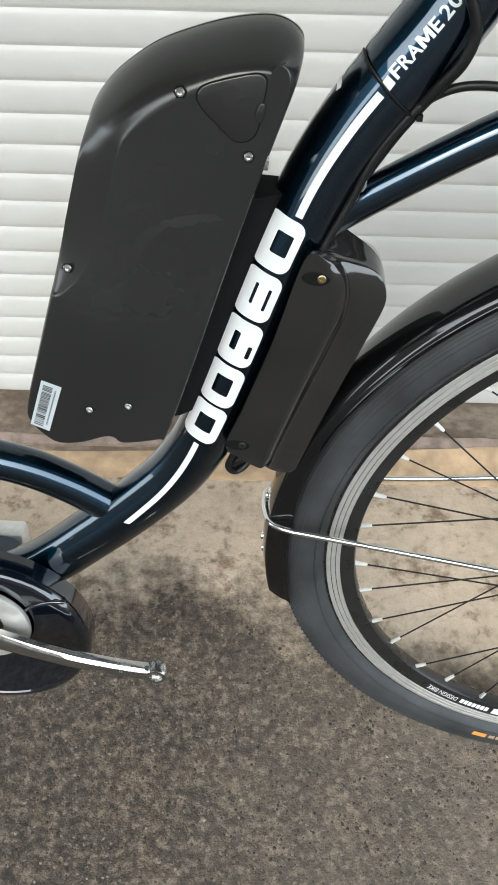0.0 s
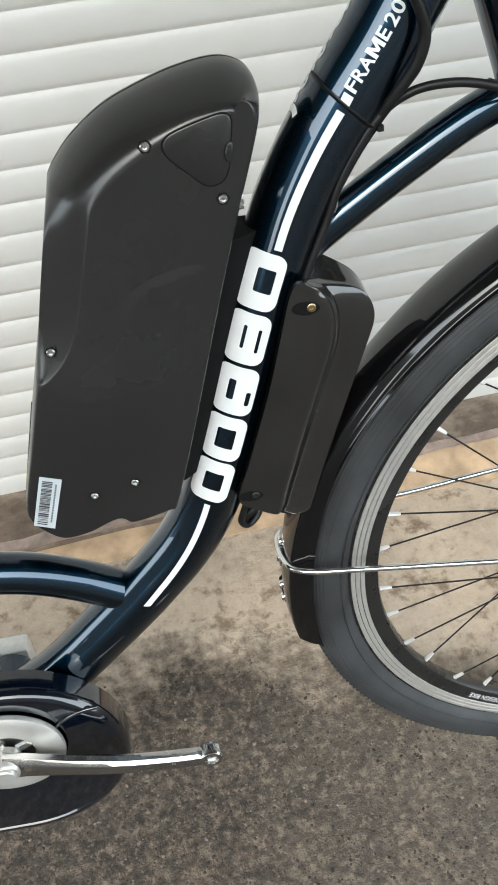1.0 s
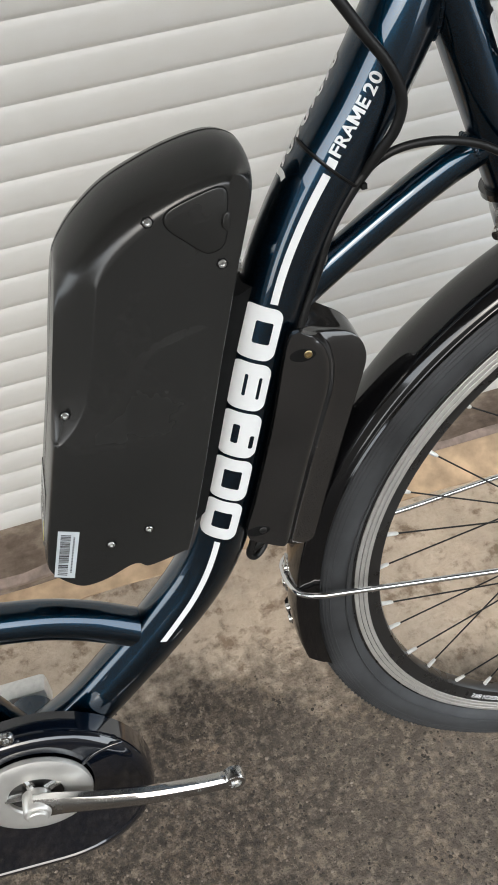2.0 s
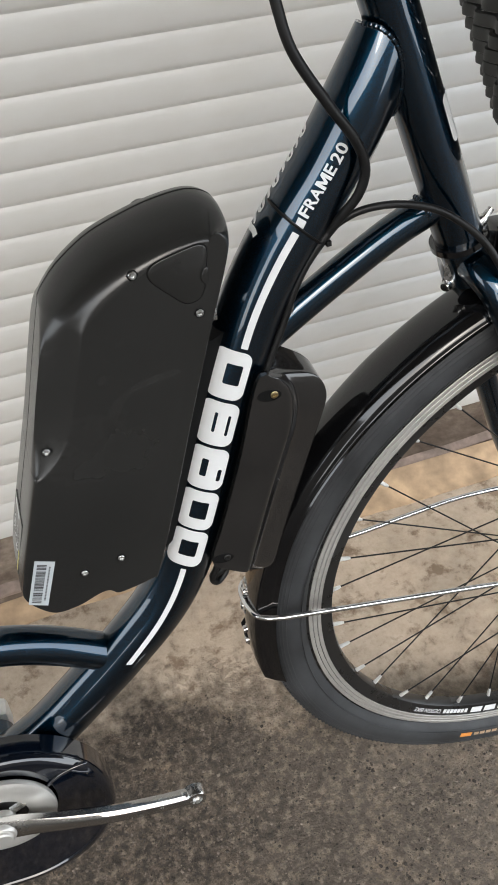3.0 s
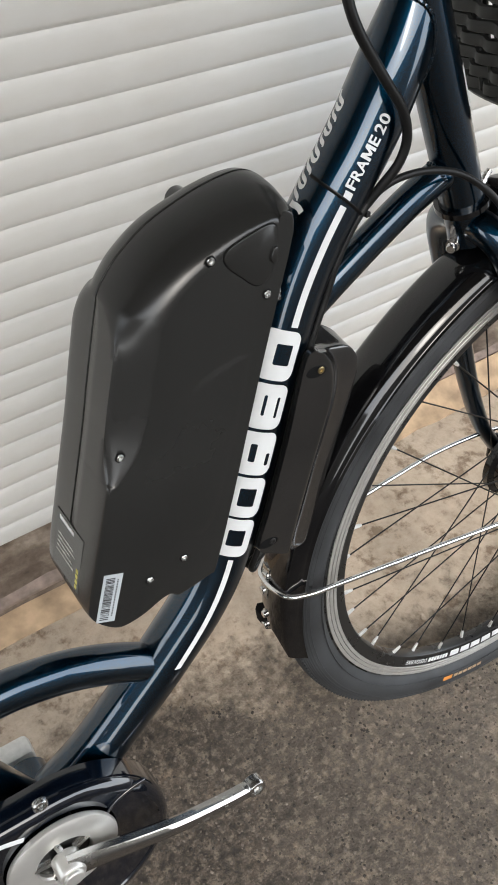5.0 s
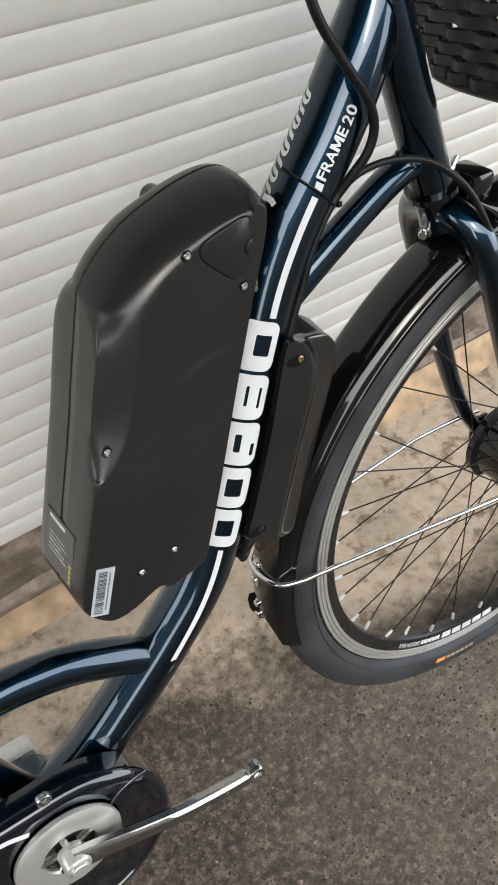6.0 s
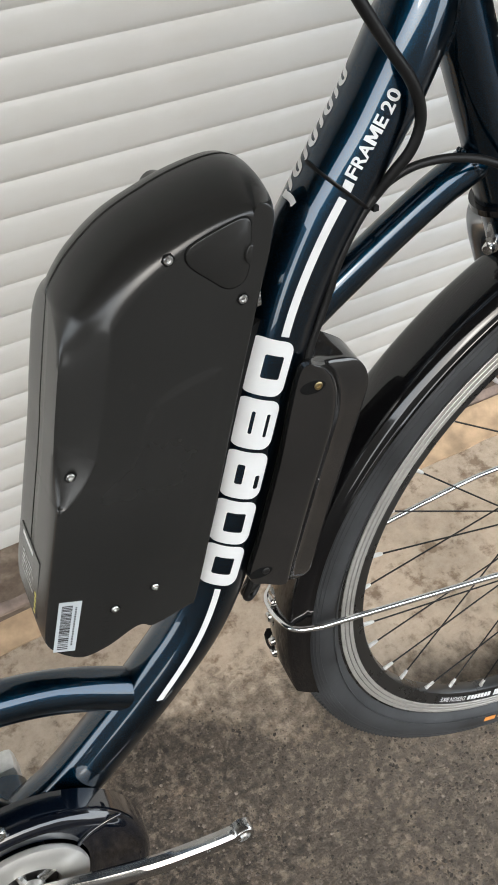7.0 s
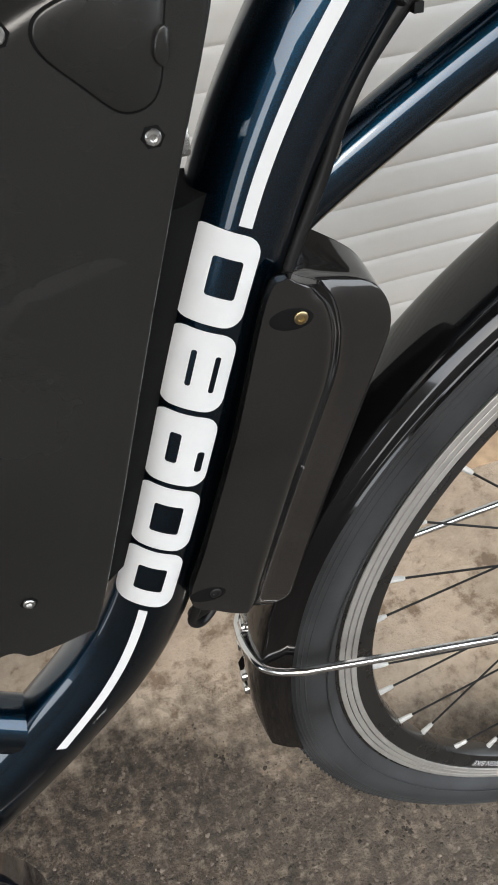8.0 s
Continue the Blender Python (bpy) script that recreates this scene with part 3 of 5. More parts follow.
def tube_text(body, s0, length, a_base, height, name="lettering"):
    cu = bpy.data.curves.new("text", "FONT")
    cu.body = body
    cu.size = 1.0
    cu.offset = 0.020
    ob = bpy.data.objects.new("text", cu)
    bm = baked(ob, cu, bpy.data.curves, 0.12)
    xs = [v.co.x for v in bm.verts]
    ys = [v.co.y for v in bm.verts]
    for v in bm.verts:
        x = (v.co.x - min(xs)) / (max(xs) - min(xs)) * length + s0
        y = a_base - (v.co.y - min(ys)) / (max(ys) - min(ys)) * height
        v.co = (x, y, 0)
    lay(name, bm, M_WHITE, "white printed capitals")


WORD_S, WORD_L, WORD_A, WORD_H = 0.6294, 0.0535, -0.0046, 0.0080
for letter, f0, f1 in (("F", 0.0, 0.110), ("R", 0.127, 0.250), ("A", 0.246, 0.388), ("E", 0.602, 0.705), ("2", 0.757, 0.866), ("0", 0.884, 1.0)):
    tube_text(letter, WORD_S + WORD_L * f0, WORD_L * (f1 - f0), WORD_A, WORD_H, "letter")
letter_m = [(0, 0), (0, 1), (0.27, 1), (0.5, 0.44), (0.73, 1), (1, 1), (1, 0), (0.77, 0), (0.77, 0.60), (0.59, 0.14), (0.41, 0.14), (0.23, 0.60), (0.23, 0)]
lay("letter", flat_shape([[(WORD_S + WORD_L * (0.400 + 0.180 * x), WORD_A - WORD_H * y) for x, y in letter_m]]), M_WHITE, "white printed capitals")
# the model name: white script shown as plain slanted strokes
def script_piece(mid, w0, w1):
    n = len(mid) - 1
    lo, hi = [], []
    for j, p in enumerate(mid):
        a, b = mid[max(0, j - 1)], mid[min(n, j + 1)]
        tx, ty = b[0] - a[0], b[1] - a[1]
        d = math.hypot(tx, ty)
        wd = w0 + w1 * (ty / d) ** 2
        lo.append((p[0] - ty / d * wd, p[1] + tx / d * wd))
        hi.append((p[0] + ty / d * wd, p[1] - tx / d * wd))
    lay("script_stroke", flat_shape([lo + hi[::-1]]), M_WHITE, "white wavy stroke of the script name")


script_piece([(0.6012, -0.0318), (0.6030, -0.0350), (0.6036, -0.0385), (0.6034, -0.0420), (0.6040, -0.0455)], 0.0016, 0.0005)
for k in range(4):
    mid = []
    for j in range(61):
        f = j / 60
        y = (0.0058 if k in (0, 1) else 0.0046) * math.sin(2 * math.pi * (1.5 * f + 0.25))
        x = 0.0012 * math.sin(2 * math.pi * (3.0 * f + 0.10))
        mid.append((0.6088 + 0.0190 * (k + 0.94 * f) - 0.50 * y + x, -0.0458 + y))
    script_piece(mid, 0.0008, 0.0010)

# white mark on the head tube
bm = flat_shape([rounded(0.0, 0.034, 0.0, 0.030, 0.004), rounded(0.010, 0.024, 0.008, 0.022, 0.002)])
hd = (Vector((HEAD_A[0], 0, HEAD_A[1])) - Vector((HEAD_B[0], 0, HEAD_B[1]))).normalized()
hm = Vector((hd.z, 0, -hd.x))
for v in bm.verts:
    th = 0.55 + v.co.y / 0.0185
    v.co = L(*HEAD_B) + hd * (0.083 + v.co.x) + (Vector((0, -1, 0)) * math.cos(th) + hm * math.sin(th)) * 0.0190
bmesh.ops.solidify(bm, geom=bm.faces[:], thickness=-0.00015)
part("head_mark", bm, M_WHITE, frame_part, "white printed head mark")

# ---- battery ----
battery = new("battery")
battery.parent = bike
battery["label"] = "matt black plastic battery case with rounded top"
# outline: place, inset of the side face along the top, inset along the back
OUT = [(-0.180, 0.549, 0, 0), (-0.1655, 0.595, 0, 0), (-0.150, 0.643, 0, 0.0), (-0.1480, 0.6490, 0, 0.16), (-0.1455, 0.6570, 0, 0.42), (-0.1420, 0.6680, 0, 0.74), (-0.1375, 0.683, 0, 0.95), (-0.133, 0.699, 0, 1.0), (-0.1224, 0.734, 0.0, 1.0), (-0.1175, 0.750, 0.22, 1.0), (-0.1145, 0.7595, 0.55, 1.0), (-0.1124, 0.7660, 0.96, 1.0),
       (-0.1062, 0.7745, 1, 1.0), (-0.094, 0.7865, 1, 1.0), (-0.073, 0.8005, 1, 1.0), (-0.050, 0.8095, 1, 0.5), (-0.026, 0.816, 1, 0), (-0.003, 0.8185, 1, 0), (0.011, 0.8145, 1, 0), (0.0180, 0.806, 0.75, 0),
       (0.0162, 0.794, 0.2, 0), (0.0075, 0.770, 0, 0), (-0.0074, 0.726, 0, 0), (-0.0252, 0.670, 0, 0), (-0.0502, 0.588, 0, 0), (-0.0708, 0.526, 0, 0), (-0.0780, 0.5172, 0, 0), (-0.107, 0.5115, 0, 0),
       (-0.118, 0.5175, 0, 0), (-0.140, 0.510, 0, 0), (-0.159, 0.5085, 0, 0), (-0.171, 0.5165, 0, 0), (-0.181, 0.532, 0, 0)]
OUTC = catmull(OUT, 6, closed=True)


def inset_loop(w, top, back, rim, outc=OUTC):
    """The outline drawn in: by top along the crown, by back along the spine, by rim elsewhere."""
    n = len(outc)
    res = []
    for i, p in enumerate(outc):
        a, b = outc[i - 2], outc[(i + 2) % n]
        t = b - a
        t = t[:2] / np.linalg.norm(t[:2])
        nx, ny = t[1], -t[0]
        kt, kb = min(1, max(0, p[2])), min(1, max(0, p[3]))
        d = rim + (top - rim) * kt + (back - rim) * kb * (1 - kt)
        res.append(L(p[0] + nx * d, p[1] + ny * d, w))
    return res


# the shell from the seam out to the side face, as (w, inset): crown near the tube, crown over the shoulder, pocket along the spine, sharper edge along the tube, plain rim
CROWN = [(0.0006, 0.0006), (0.0010, 0.0002), (0.0014, 0), (0.0018, 0), (0.0022, 0.0001), (0.0026, 0.0001), (0.0060, 0.0006), (0.0110, 0.0014), (0.0180, 0.0040), (0.0250, 0.0075), (0.0315, 0.0113), (0.0365, 0.0146), (0.0396, 0.0168), (0.0410, 0.0184), (0.0415, 0.0200), (0.0416, 0.0218)]
SHOULDER = [(0.0006, 0.0006), (0.0010, 0.0002), (0.0014, 0), (0.0018, 0), (0.0022, 0.0001), (0.0026, 0.0001), (0.0060, 0.0005), (0.0110, 0.0012), (0.0170, 0.0030), (0.0235, 0.0058), (0.0295, 0.0094), (0.0345, 0.0132), (0.0381, 0.0168), (0.0402, 0.0200), (0.0413, 0.0230), (0.0416, 0.0258)]
SPINE = [(0.0006, 0.0006), (0.0014, 0), (0.010, 0), (0.018, 0), (0.0260, 0), (0.0298, 0.0001), (0.0303, 0.0009), (0.0312, 0.0030), (0.0326, 0.0060), (0.0341, 0.0092), (0.0356, 0.0124), (0.0371, 0.0156), (0.0386, 0.0188), (0.0401, 0.0219), (0.0412, 0.0240), (0.0416, 0.0252)]
FRONT = [(0.0006, 0.0006), (0.0014, 0), (0.010, 0), (0.018, 0), (0.026, 0), (0.030, 0), (0.033, 0), (0.036, 0.0001), (0.0380, 0.0002), (0.0393, 0.0004), (0.0402, 0.0008), (0.0409, 0.0012), (0.0413, 0.0017), (0.0415, 0.0022), (0.0416, 0.0027), (0.0416, 0.0032)]
RIM = [(0.0006, 0.0006), (0.0014, 0), (0.010, 0), (0.018, 0), (0.026, 0.0001), (0.030, 0.0002), (0.033, 0.0004), (0.036, 0.0007), (0.0380, 0.0011), (0.0393, 0.0015), (0.0402, 0.0021), (0.0409, 0.0028), (0.0413, 0.0035), (0.0415, 0.0042), (0.0416, 0.0047), (0.0416, 0.0052)]


SEAM_W = -0.0050


def shell_loop(k, sgn):
    n = len(OUTC)
    res = []
    for i, p in enumerate(OUTC):
        t = OUTC[(i + 2) % n] - OUTC[i - 2]
        t = t[:2] / np.linalg.norm(t[:2])
        kt, kb = min(1, max(0, p[2])), min(1, max(0, p[3]))
        kr = min(1, max(0, (-0.020 - p[0]) / 0.065))
        kr = kr * kr * (3 - 2 * kr)
        late = max(0.0, (k - 5) / 10)
        if sgn > 0 and p[0] < -0.04 and p[1] > 0.70:
            d = (p[1] - 0.766 if p[1] < 0.766 else math.hypot(p[0] + 0.1124, p[1] - 0.766))
            f = min(1.0, max(0.0, (d + 0.032 - 0.026 * late) / (0.032 + 0.016 * late)))
            kt = (1 - late) * f ** 2.2 + late * f * f * (3 - 2 * f)
        top = np.array(CROWN[k]) * (1 - kr) + np.array(SHOULDER[k]) * kr
        tw = (OUTC[(i + 8) % n] - OUTC[i - 8])[:2]
        kf = min(1, max(0, (-tw[1] / np.linalg.norm(tw) - 0.35) / 0.6))
        rim = np.array(RIM[k]) * (1 - kf) + np.array(FRONT[k]) * kf
        back = np.array(SPINE[k]) if sgn > 0 else rim
        q = rim + (top - rim) * kt + (back - rim) * kb * (1 - kt)
        res.append(L(p[0] + t[1] * q[1], p[1] - t[0] * q[1], sgn * q[0] + SEAM_W * (1 - q[0] / 0.0416)))
    # the shoulder flows round the corner of the spine
    for turn in range(max(0, 8 * (k - 6)) if sgn > 0 else 0):
        old = res
        res = []
        for i, p in enumerate(OUTC):
            c = min(1.0, max(p[2] if p[0] < -0.04 else 0.0, p[3]))
            res.append(old[i].lerp((old[i - 1] + old[(i + 1) % n]) / 2, 0.5 * max(0.0, c)))
    return res


for sgn in (1, -1):
    bm = bmesh.new()
    R = rings(bm, [shell_loop(k, sgn) for k in range(len(RIM))], caps=False)
    for ring in (R[0], R[-1]):
        bmesh.ops.triangle_fill(bm, use_beauty=True, edges=[bm.edges.get((ring[j], ring[j - 1])) for j in range(len(ring))])
    part("case_half", bm, M_CASE, battery)
bm = bmesh.new()
rings(bm, [inset_loop(SEAM_W - 0.0006, 0.0012, 0.0012, 0.0012), inset_loop(SEAM_W + 0.0006, 0.0012, 0.0012, 0.0012)], caps=False)
part("case_seam", bm, M_SEAM, battery)

FACE_W = 0.0416
cap_out = catmull([(-0.0425, 0.786), (-0.0375, 0.7915), (-0.020, 0.7965), (-0.007, 0.7985), (-0.0025, 0.794), (-0.0045, 0.780), (-0.007, 0.767), (-0.012, 0.7605), (-0.021, 0.7600), (-0.031, 0.769), (-0.0405, 0.779)], 5, closed=True)


def plate(name, outc, w0, h, mat, parent, edge=0.0007, label=""):
    c = sum(outc) / len(outc)
    bm = bmesh.new()
    lo = []
    for ww, k in ((w0 - 0.0006, 0), (w0 + h - edge, 0), (w0 + h - edge * 0.3, 0.35), (w0 + h, 1)):
        lo.append([L(*(p + (c - p) / np.linalg.norm(c - p) * edge * k)[:2], ww) for p in outc])
    rings(bm, lo)
    return part(name, bm, mat, parent, label)


plate("port_gap", [p + (p - sum(cap_out) / len(cap_out)) * 0.035 for p in cap_out], FACE_W - 0.0002, 0.0003, M_SEAM, battery, edge=0.0001)
plate("port_cap", cap_out, FACE_W, 0.0011, M_CASE, battery, edge=0.0009, label="rubber charging port cover")
plate("port_tab", catmull([(-0.0085, 0.776), (-0.0060, 0.7825), (-0.0030, 0.782), (-0.0040, 0.7735), (-0.0065, 0.7715)], 4, closed=True), FACE_W + 0.0006, 0.0022, M_CASE, battery, edge=0.0008)
# shallow step across the side face
step = catmull([(-0.072, 0.570), (-0.100, 0.575), (-0.1085, 0.604), (-0.100, 0.642), (-0.0918, 0.673), (-0.0848, 0.692), (-0.0745, 0.7035), (-0.0610, 0.7095), (-0.0480, 0.7125), (-0.0360, 0.7140), (-0.0275, 0.7110), (-0.0265, 0.700), (-0.0440, 0.640)], 6, closed=True)
bm = bmesh.new()
lo = []
ns = len(step)
for k in range(8):
    f = k / 7
    ring = []
    for i, p in enumerate(step):
        t = step[(i + 2) % ns] - step[i - 2]
        t = t / np.linalg.norm(t)
        d = math.hypot(p[0] + 0.062, p[1] - 0.706)
        fade = max(0.0, 1 - d / 0.075)
        ring.append(L(p[0] + t[1] * 0.009 * f, p[1] - t[0] * 0.009 * f, FACE_W - 0.0001 + (0.0005 + 0.0009 * fade) * f * f * (3 - 2 * f)))
    lo.append(ring)
R = rings(bm, lo, caps=False)
bmesh.ops.triangle_fill(bm, use_beauty=True, edges=[bm.edges.get((R[-1][j], R[-1][j - 1])) for j in range(ns)])
part("raised_panel", bm, M_CASE, battery)
for u, v in ((-0.0525, 0.787), (-0.012, 0.7505), (-0.1335, 0.667), (-0.1303, 0.547), (-0.0998, 0.5525)):
    w = FACE_W - (0.0036 if v == 0.667 else 0)
    bm = bmesh.new()
    revolve(bm, [(0.0041, w + 0.0001), (0.0041, w + 0.0004), (0.0029, w + 0.0004), (0.0026, w - 0.0004)], (u, v), 6, closed=False)
    part("screw_recess", bm, M_SEAM, battery)
    bm = bmesh.new()
    screw(bm, (u, v, w + 0.0002), 0.0028, 0.0014)
    part("screw", bm, M_STEEL, battery, "small bright hexagon socket screw")


def quad_on_face(bm, c0, c1, c2, c3, w, h=0.0003, mi=0):
    v = [bm.verts.new(L(*c, w)) for c in (c0, c1, c2, c3)] + [bm.verts.new(L(*c, w + h)) for c in (c0, c1, c2, c3)]
    for f in ((4, 5, 6, 7), (0, 1, 5, 4), (1, 2, 6, 5), (2, 3, 7, 6), (3, 0, 4, 7)):
        bm.faces.new([v[i] for i in f]).material_index = mi


def lerp2(a, b, f):
    return (a[0] + (b[0] - a[0]) * f, a[1] + (b[1] - a[1]) * f)


# bar code label
bl, br, tr, tl = (-0.1785, 0.530), (-0.1645, 0.5235), (-0.1495, 0.567), (-0.1640, 0.573)
bm = bmesh.new()
quad_on_face(bm, bl, br, tr, tl, FACE_W, 0.0004, 0)
rnd = random.Random(5)
f = 0.05
while f < 0.93:
    wd = rnd.choice((0.008, 0.012, 0.02, 0.03))
    a, b = lerp2(bl, tl, f), lerp2(br, tr, f)
    c, d = lerp2(br, tr, f + wd), lerp2(bl, tl, f + wd)
    quad_on_face(bm, lerp2(a, b, 0.14), lerp2(a, b, 0.62), lerp2(d, c, 0.62), lerp2(d, c, 0.14), FACE_W + 0.0004, 0.0001, 1)
    f += wd + rnd.choice((0.008, 0.012, 0.02))
f = 0.12
while f < 0.9:
    a, b = lerp2(bl, tl, f), lerp2(br, tr, f)
    c, d = lerp2(br, tr, f + 0.022), lerp2(bl, tl, f + 0.022)
    quad_on_face(bm, lerp2(a, b, 0.74), lerp2(a, b, 0.82), lerp2(d, c, 0.82), lerp2(d, c, 0.74), FACE_W + 0.0004, 0.0001, 1)
    f += 0.034
part("barcode_label", bm, [M_STICKER, M_INK], battery, "white bar code sticker", smooth=False)
# moulded marks below it
for k in range(7):
    a = (-0.1395 - 0.0012 * k, 0.5405 - 0.0040 * k)
    bm = bmesh.new()
    quad_on_face(bm, a, (a[0] + 0.0032, a[1] - 0.0010), (a[0] + 0.0038, a[1] + 0.0012), (a[0] + 0.0006, a[1] + 0.0022), FACE_W, 0.0003)
    part("moulded_mark", bm, M_CASE, battery, smooth=False)
# type label on the spine, with its lettering as bars
bm = bmesh.new()
p0, p1 = np.array((-0.1797, 0.5495)), np.array((-0.1668, 0.5915))
nrm = np.array((-(p1 - p0)[1], (p1 - p0)[0]))
nrm = nrm / np.linalg.norm(nrm)


def on_spine(f, w, lift):
    q = p0 + (p1 - p0) * f + nrm * lift
    return L(q[0], q[1], w)


def spine_quad(bm, f0, f1, w0, w1, lift, mi):
    vs = [bm.verts.new(on_spine(f, w, lift)) for f, w in ((f0, w0), (f1, w0), (f1, w1), (f0, w1))]
    vs2 = [bm.verts.new(on_spine(f, w, lift - 0.0012)) for f, w in ((f0, w0), (f1, w0), (f1, w1), (f0, w1))]
    bm.faces.new(vs).material_index = mi
    for i in range(4):
        bm.faces.new((vs[i], vs[(i + 1) % 4], vs2[(i + 1) % 4], vs2[i])).material_index = mi


spine_quad(bm, -0.12, 1.0, -0.028, 0.020, 0.0004, 0)
part("type_label", bm, M_GREYLABEL, battery, "dark grey plastic type label", smooth=False)
bars = [(-0.06 + 0.11 * k, 0.01 + 0.11 * k, 0.0140, 0.0175, M_YELLOW) for k in range(4)]
bars += [(0.86, 0.93, -0.022, 0.004, M_WHITE)]
bars += [(0.20 + 0.09 * k, 0.225 + 0.09 * k, -0.022, 0.010 - 0.004 * (k % 3), M_STEEL) for k in range(5)]
for f0, f1, w0, w1, mm in bars:
    bm = bmesh.new()
    spine_quad(bm, f0, f1, w0, w1, 0.0006, 0)
    part("label_bar", bm, mm, battery, smooth=False)
# lock knob on the far shoulder
bm = bmesh.new()
revolve(bm, [(0.0, -0.0480), (0.0070, -0.0480), (0.0090, -0.046), (0.0090, -0.036), (0.0, -0.036)], (-0.0275, 0.7935), 24, closed=False)
part("lock_knob", bm, M_GLOSSBLACK, battery)
# black rail fills the gap between case and tube, standing in for its shade
FRONT_EDGE = [(-0.0780, 0.517), (-0.0708, 0.526), (-0.0502, 0.588), (-0.0252, 0.670), (-0.0074, 0.726), (0.0075, 0.770)]
bm = bmesh.new()
loops = []
for k in range(15):
    v = 0.530 + (0.716 - 0.530) * k / 14
    inner = float(np.interp(v, [p[1] for p in FRONT_EDGE], [p[0] for p in FRONT_EDGE])) - 0.006
    outer = on_main(s_at(v), -TUBE_R * math.pi / 2, 0.0).x + 0.005
    loops.append([L(outer, v, 0.012), L((inner + outer) / 2, v, 0.022), L(inner, v, 0.026), L(inner, v, -0.016), L(outer, v, -0.012)])
rings(bm, loops)
part("rail_gap_shade", bm, M_SEAM, battery)
bm = bmesh.new()
box(bm, (-0.0035, -0.0405, 0.7415), (0.0002, -0.0300, 0.7520), 0.0006)
part("lock_plate", bm, M_STEEL, battery)

# ---- motor controller ----
controller = new("controller_box")
controller.parent = bike
controller["label"] = "black plastic motor controller box in front of the tube"
# outer edge and near-face edge, point for point
CO = [(-0.0245, 0.5025, -0.0257, 0.5085, 0.0180), (-0.0110, 0.4885, -0.0125, 0.4950, 0.0190), (0.0045, 0.4775, 0.0013, 0.4865, 0.0190), (0.0195, 0.4705, 0.0045, 0.4895, 0.0180), (0.0300, 0.4725, 0.0058, 0.4965, 0.0180), (0.0345, 0.4820, 0.0085, 0.5080, 0.0180),
      (0.0440, 0.5110, 0.0163, 0.5330, 0.0180), (0.0600, 0.5585, 0.0268, 0.5660, 0.0180), (0.0745, 0.6010, 0.0403, 0.6060, 0.0180), (0.0838, 0.6280, 0.0470, 0.6270, 0.0180), (0.0866, 0.6390, 0.0492, 0.6460, 0.0180), (0.0862, 0.6475, 0.0486, 0.6570, 0.0180),
      (0.0835, 0.6555, 0.0462, 0.6675, 0.0180), (0.0780, 0.6630, 0.0430, 0.6735, 0.0180), (0.0690, 0.6685, 0.0413, 0.6775, 0.0180), (0.0545, 0.6740, 0.0378, 0.6802, 0.0185), (0.0390, 0.6790, 0.0335, 0.6822, 0.0190), (0.0270, 0.6700, 0.0251, 0.6730, 0.0190), (0.0090, 0.6050, 0.0075, 0.6090, 0.0185), (-0.0118, 0.5400, -0.0133, 0.5455, 0.0180)]
COC = catmull(CO, 7, closed=True)
NEAR_W = 0.0322


def case_loop(f, lift=0.0, sgn=1):
    """A loop from the middle plane (f = -1) to the outer edge (0), the near-face edge (1) and inside it."""
    c = np.array((0.026, 0.590))
    res = []
    for p in COC:
        e = p[4]
        if f <= 0:
            rise = min(1.0, max(0.0, (p[1] - 0.640) / 0.026)) * min(1.0, max(0.0, (0.090 - p[0]) / 0.045))
            q, w = p[:2] + ((p[:2] - c) * 0.004 + np.array((0.002, 0.013)) * rise) * -f, e * (1 + f) + 0.0006 * -f
        else:
            q = p[:2] * (1 - f) + p[2:4] * f
            h = min(1.0, max(0.0, (f - 0.70) / 0.30))
            g = 0.45 * min(1.0, f / 0.70) + 0.55 * (1 - (1 - h) ** 1.5)
            w = e + (NEAR_W - e) * g
        res.append(L(q[0], q[1], sgn * (w + lift)))
    return res


clev = [(-1.0, 0), (-0.6, 0), (-0.25, 0), (-0.08, 0), (0.0, 0.0006), (0.03, 0.0009), (0.08, 0.0008), (0.2, 0.0006), (0.35, 0.0004), (0.5, 0.0003), (0.65, 0.0002), (0.72, 0.0001), (0.78, 0.0001), (0.85, 0), (0.91, 0), (0.96, 0), (1.0, -0.0001), (1.03, 0), (1.06, 0)]
for sgn in (1, -1):
    bm = bmesh.new()
    rings(bm, [case_loop(f, lift, sgn) for f, lift in clev])
    part("case_half", bm, M_CASE2, controller)
bm = bmesh.new()
rings(bm, [case_loop(0.700, -0.0003), case_loop(0.700, 0.00035), case_loop(0.718, 0.00035), case_loop(0.718, -0.0003)], caps=False)
part("case_seam", bm, M_SEAM, controller)
bm = bmesh.new()
bmesh.ops.create_icosphere(bm, subdivisions=1, radius=0.0008, matrix=Matrix.Translation(L(0.0405, 0.5740, 0.0252)))
part("seam_chip", bm, M_STEEL, controller)
for u, v in ((0.0375, 0.6638), (-0.0144, 0.5105)):
    bm = bmesh.new()
    revolve(bm, [(0.0062, 0.0322), (0.0058, 0.0324), (0.0046, 0.03235), (0.0, 0.03235)], (0, 0), 24, closed=False)
    for q in bm.verts:
        q.co.x, q.co.z = u - 0.0022 + q.co.x * 1.55, v + q.co.z * 0.85 - q.co.x * 0.12
    part("screw_recess", bm, M_SEAM, controller)
    bm = bmesh.new()
    screw(bm, (u + 0.0018, v, 0.0323), 0.0031, 0.0010)
    part("screw", bm, M_BRASS if v > 0.6 else M_CHAIN, controller)

# ---- front wheel ----
HUB = (0.3805, 0.3570)
STEER = Matrix.Rotation(0.040, 4, "X") @ Matrix.Rotation(-0.020, 4, "Z")


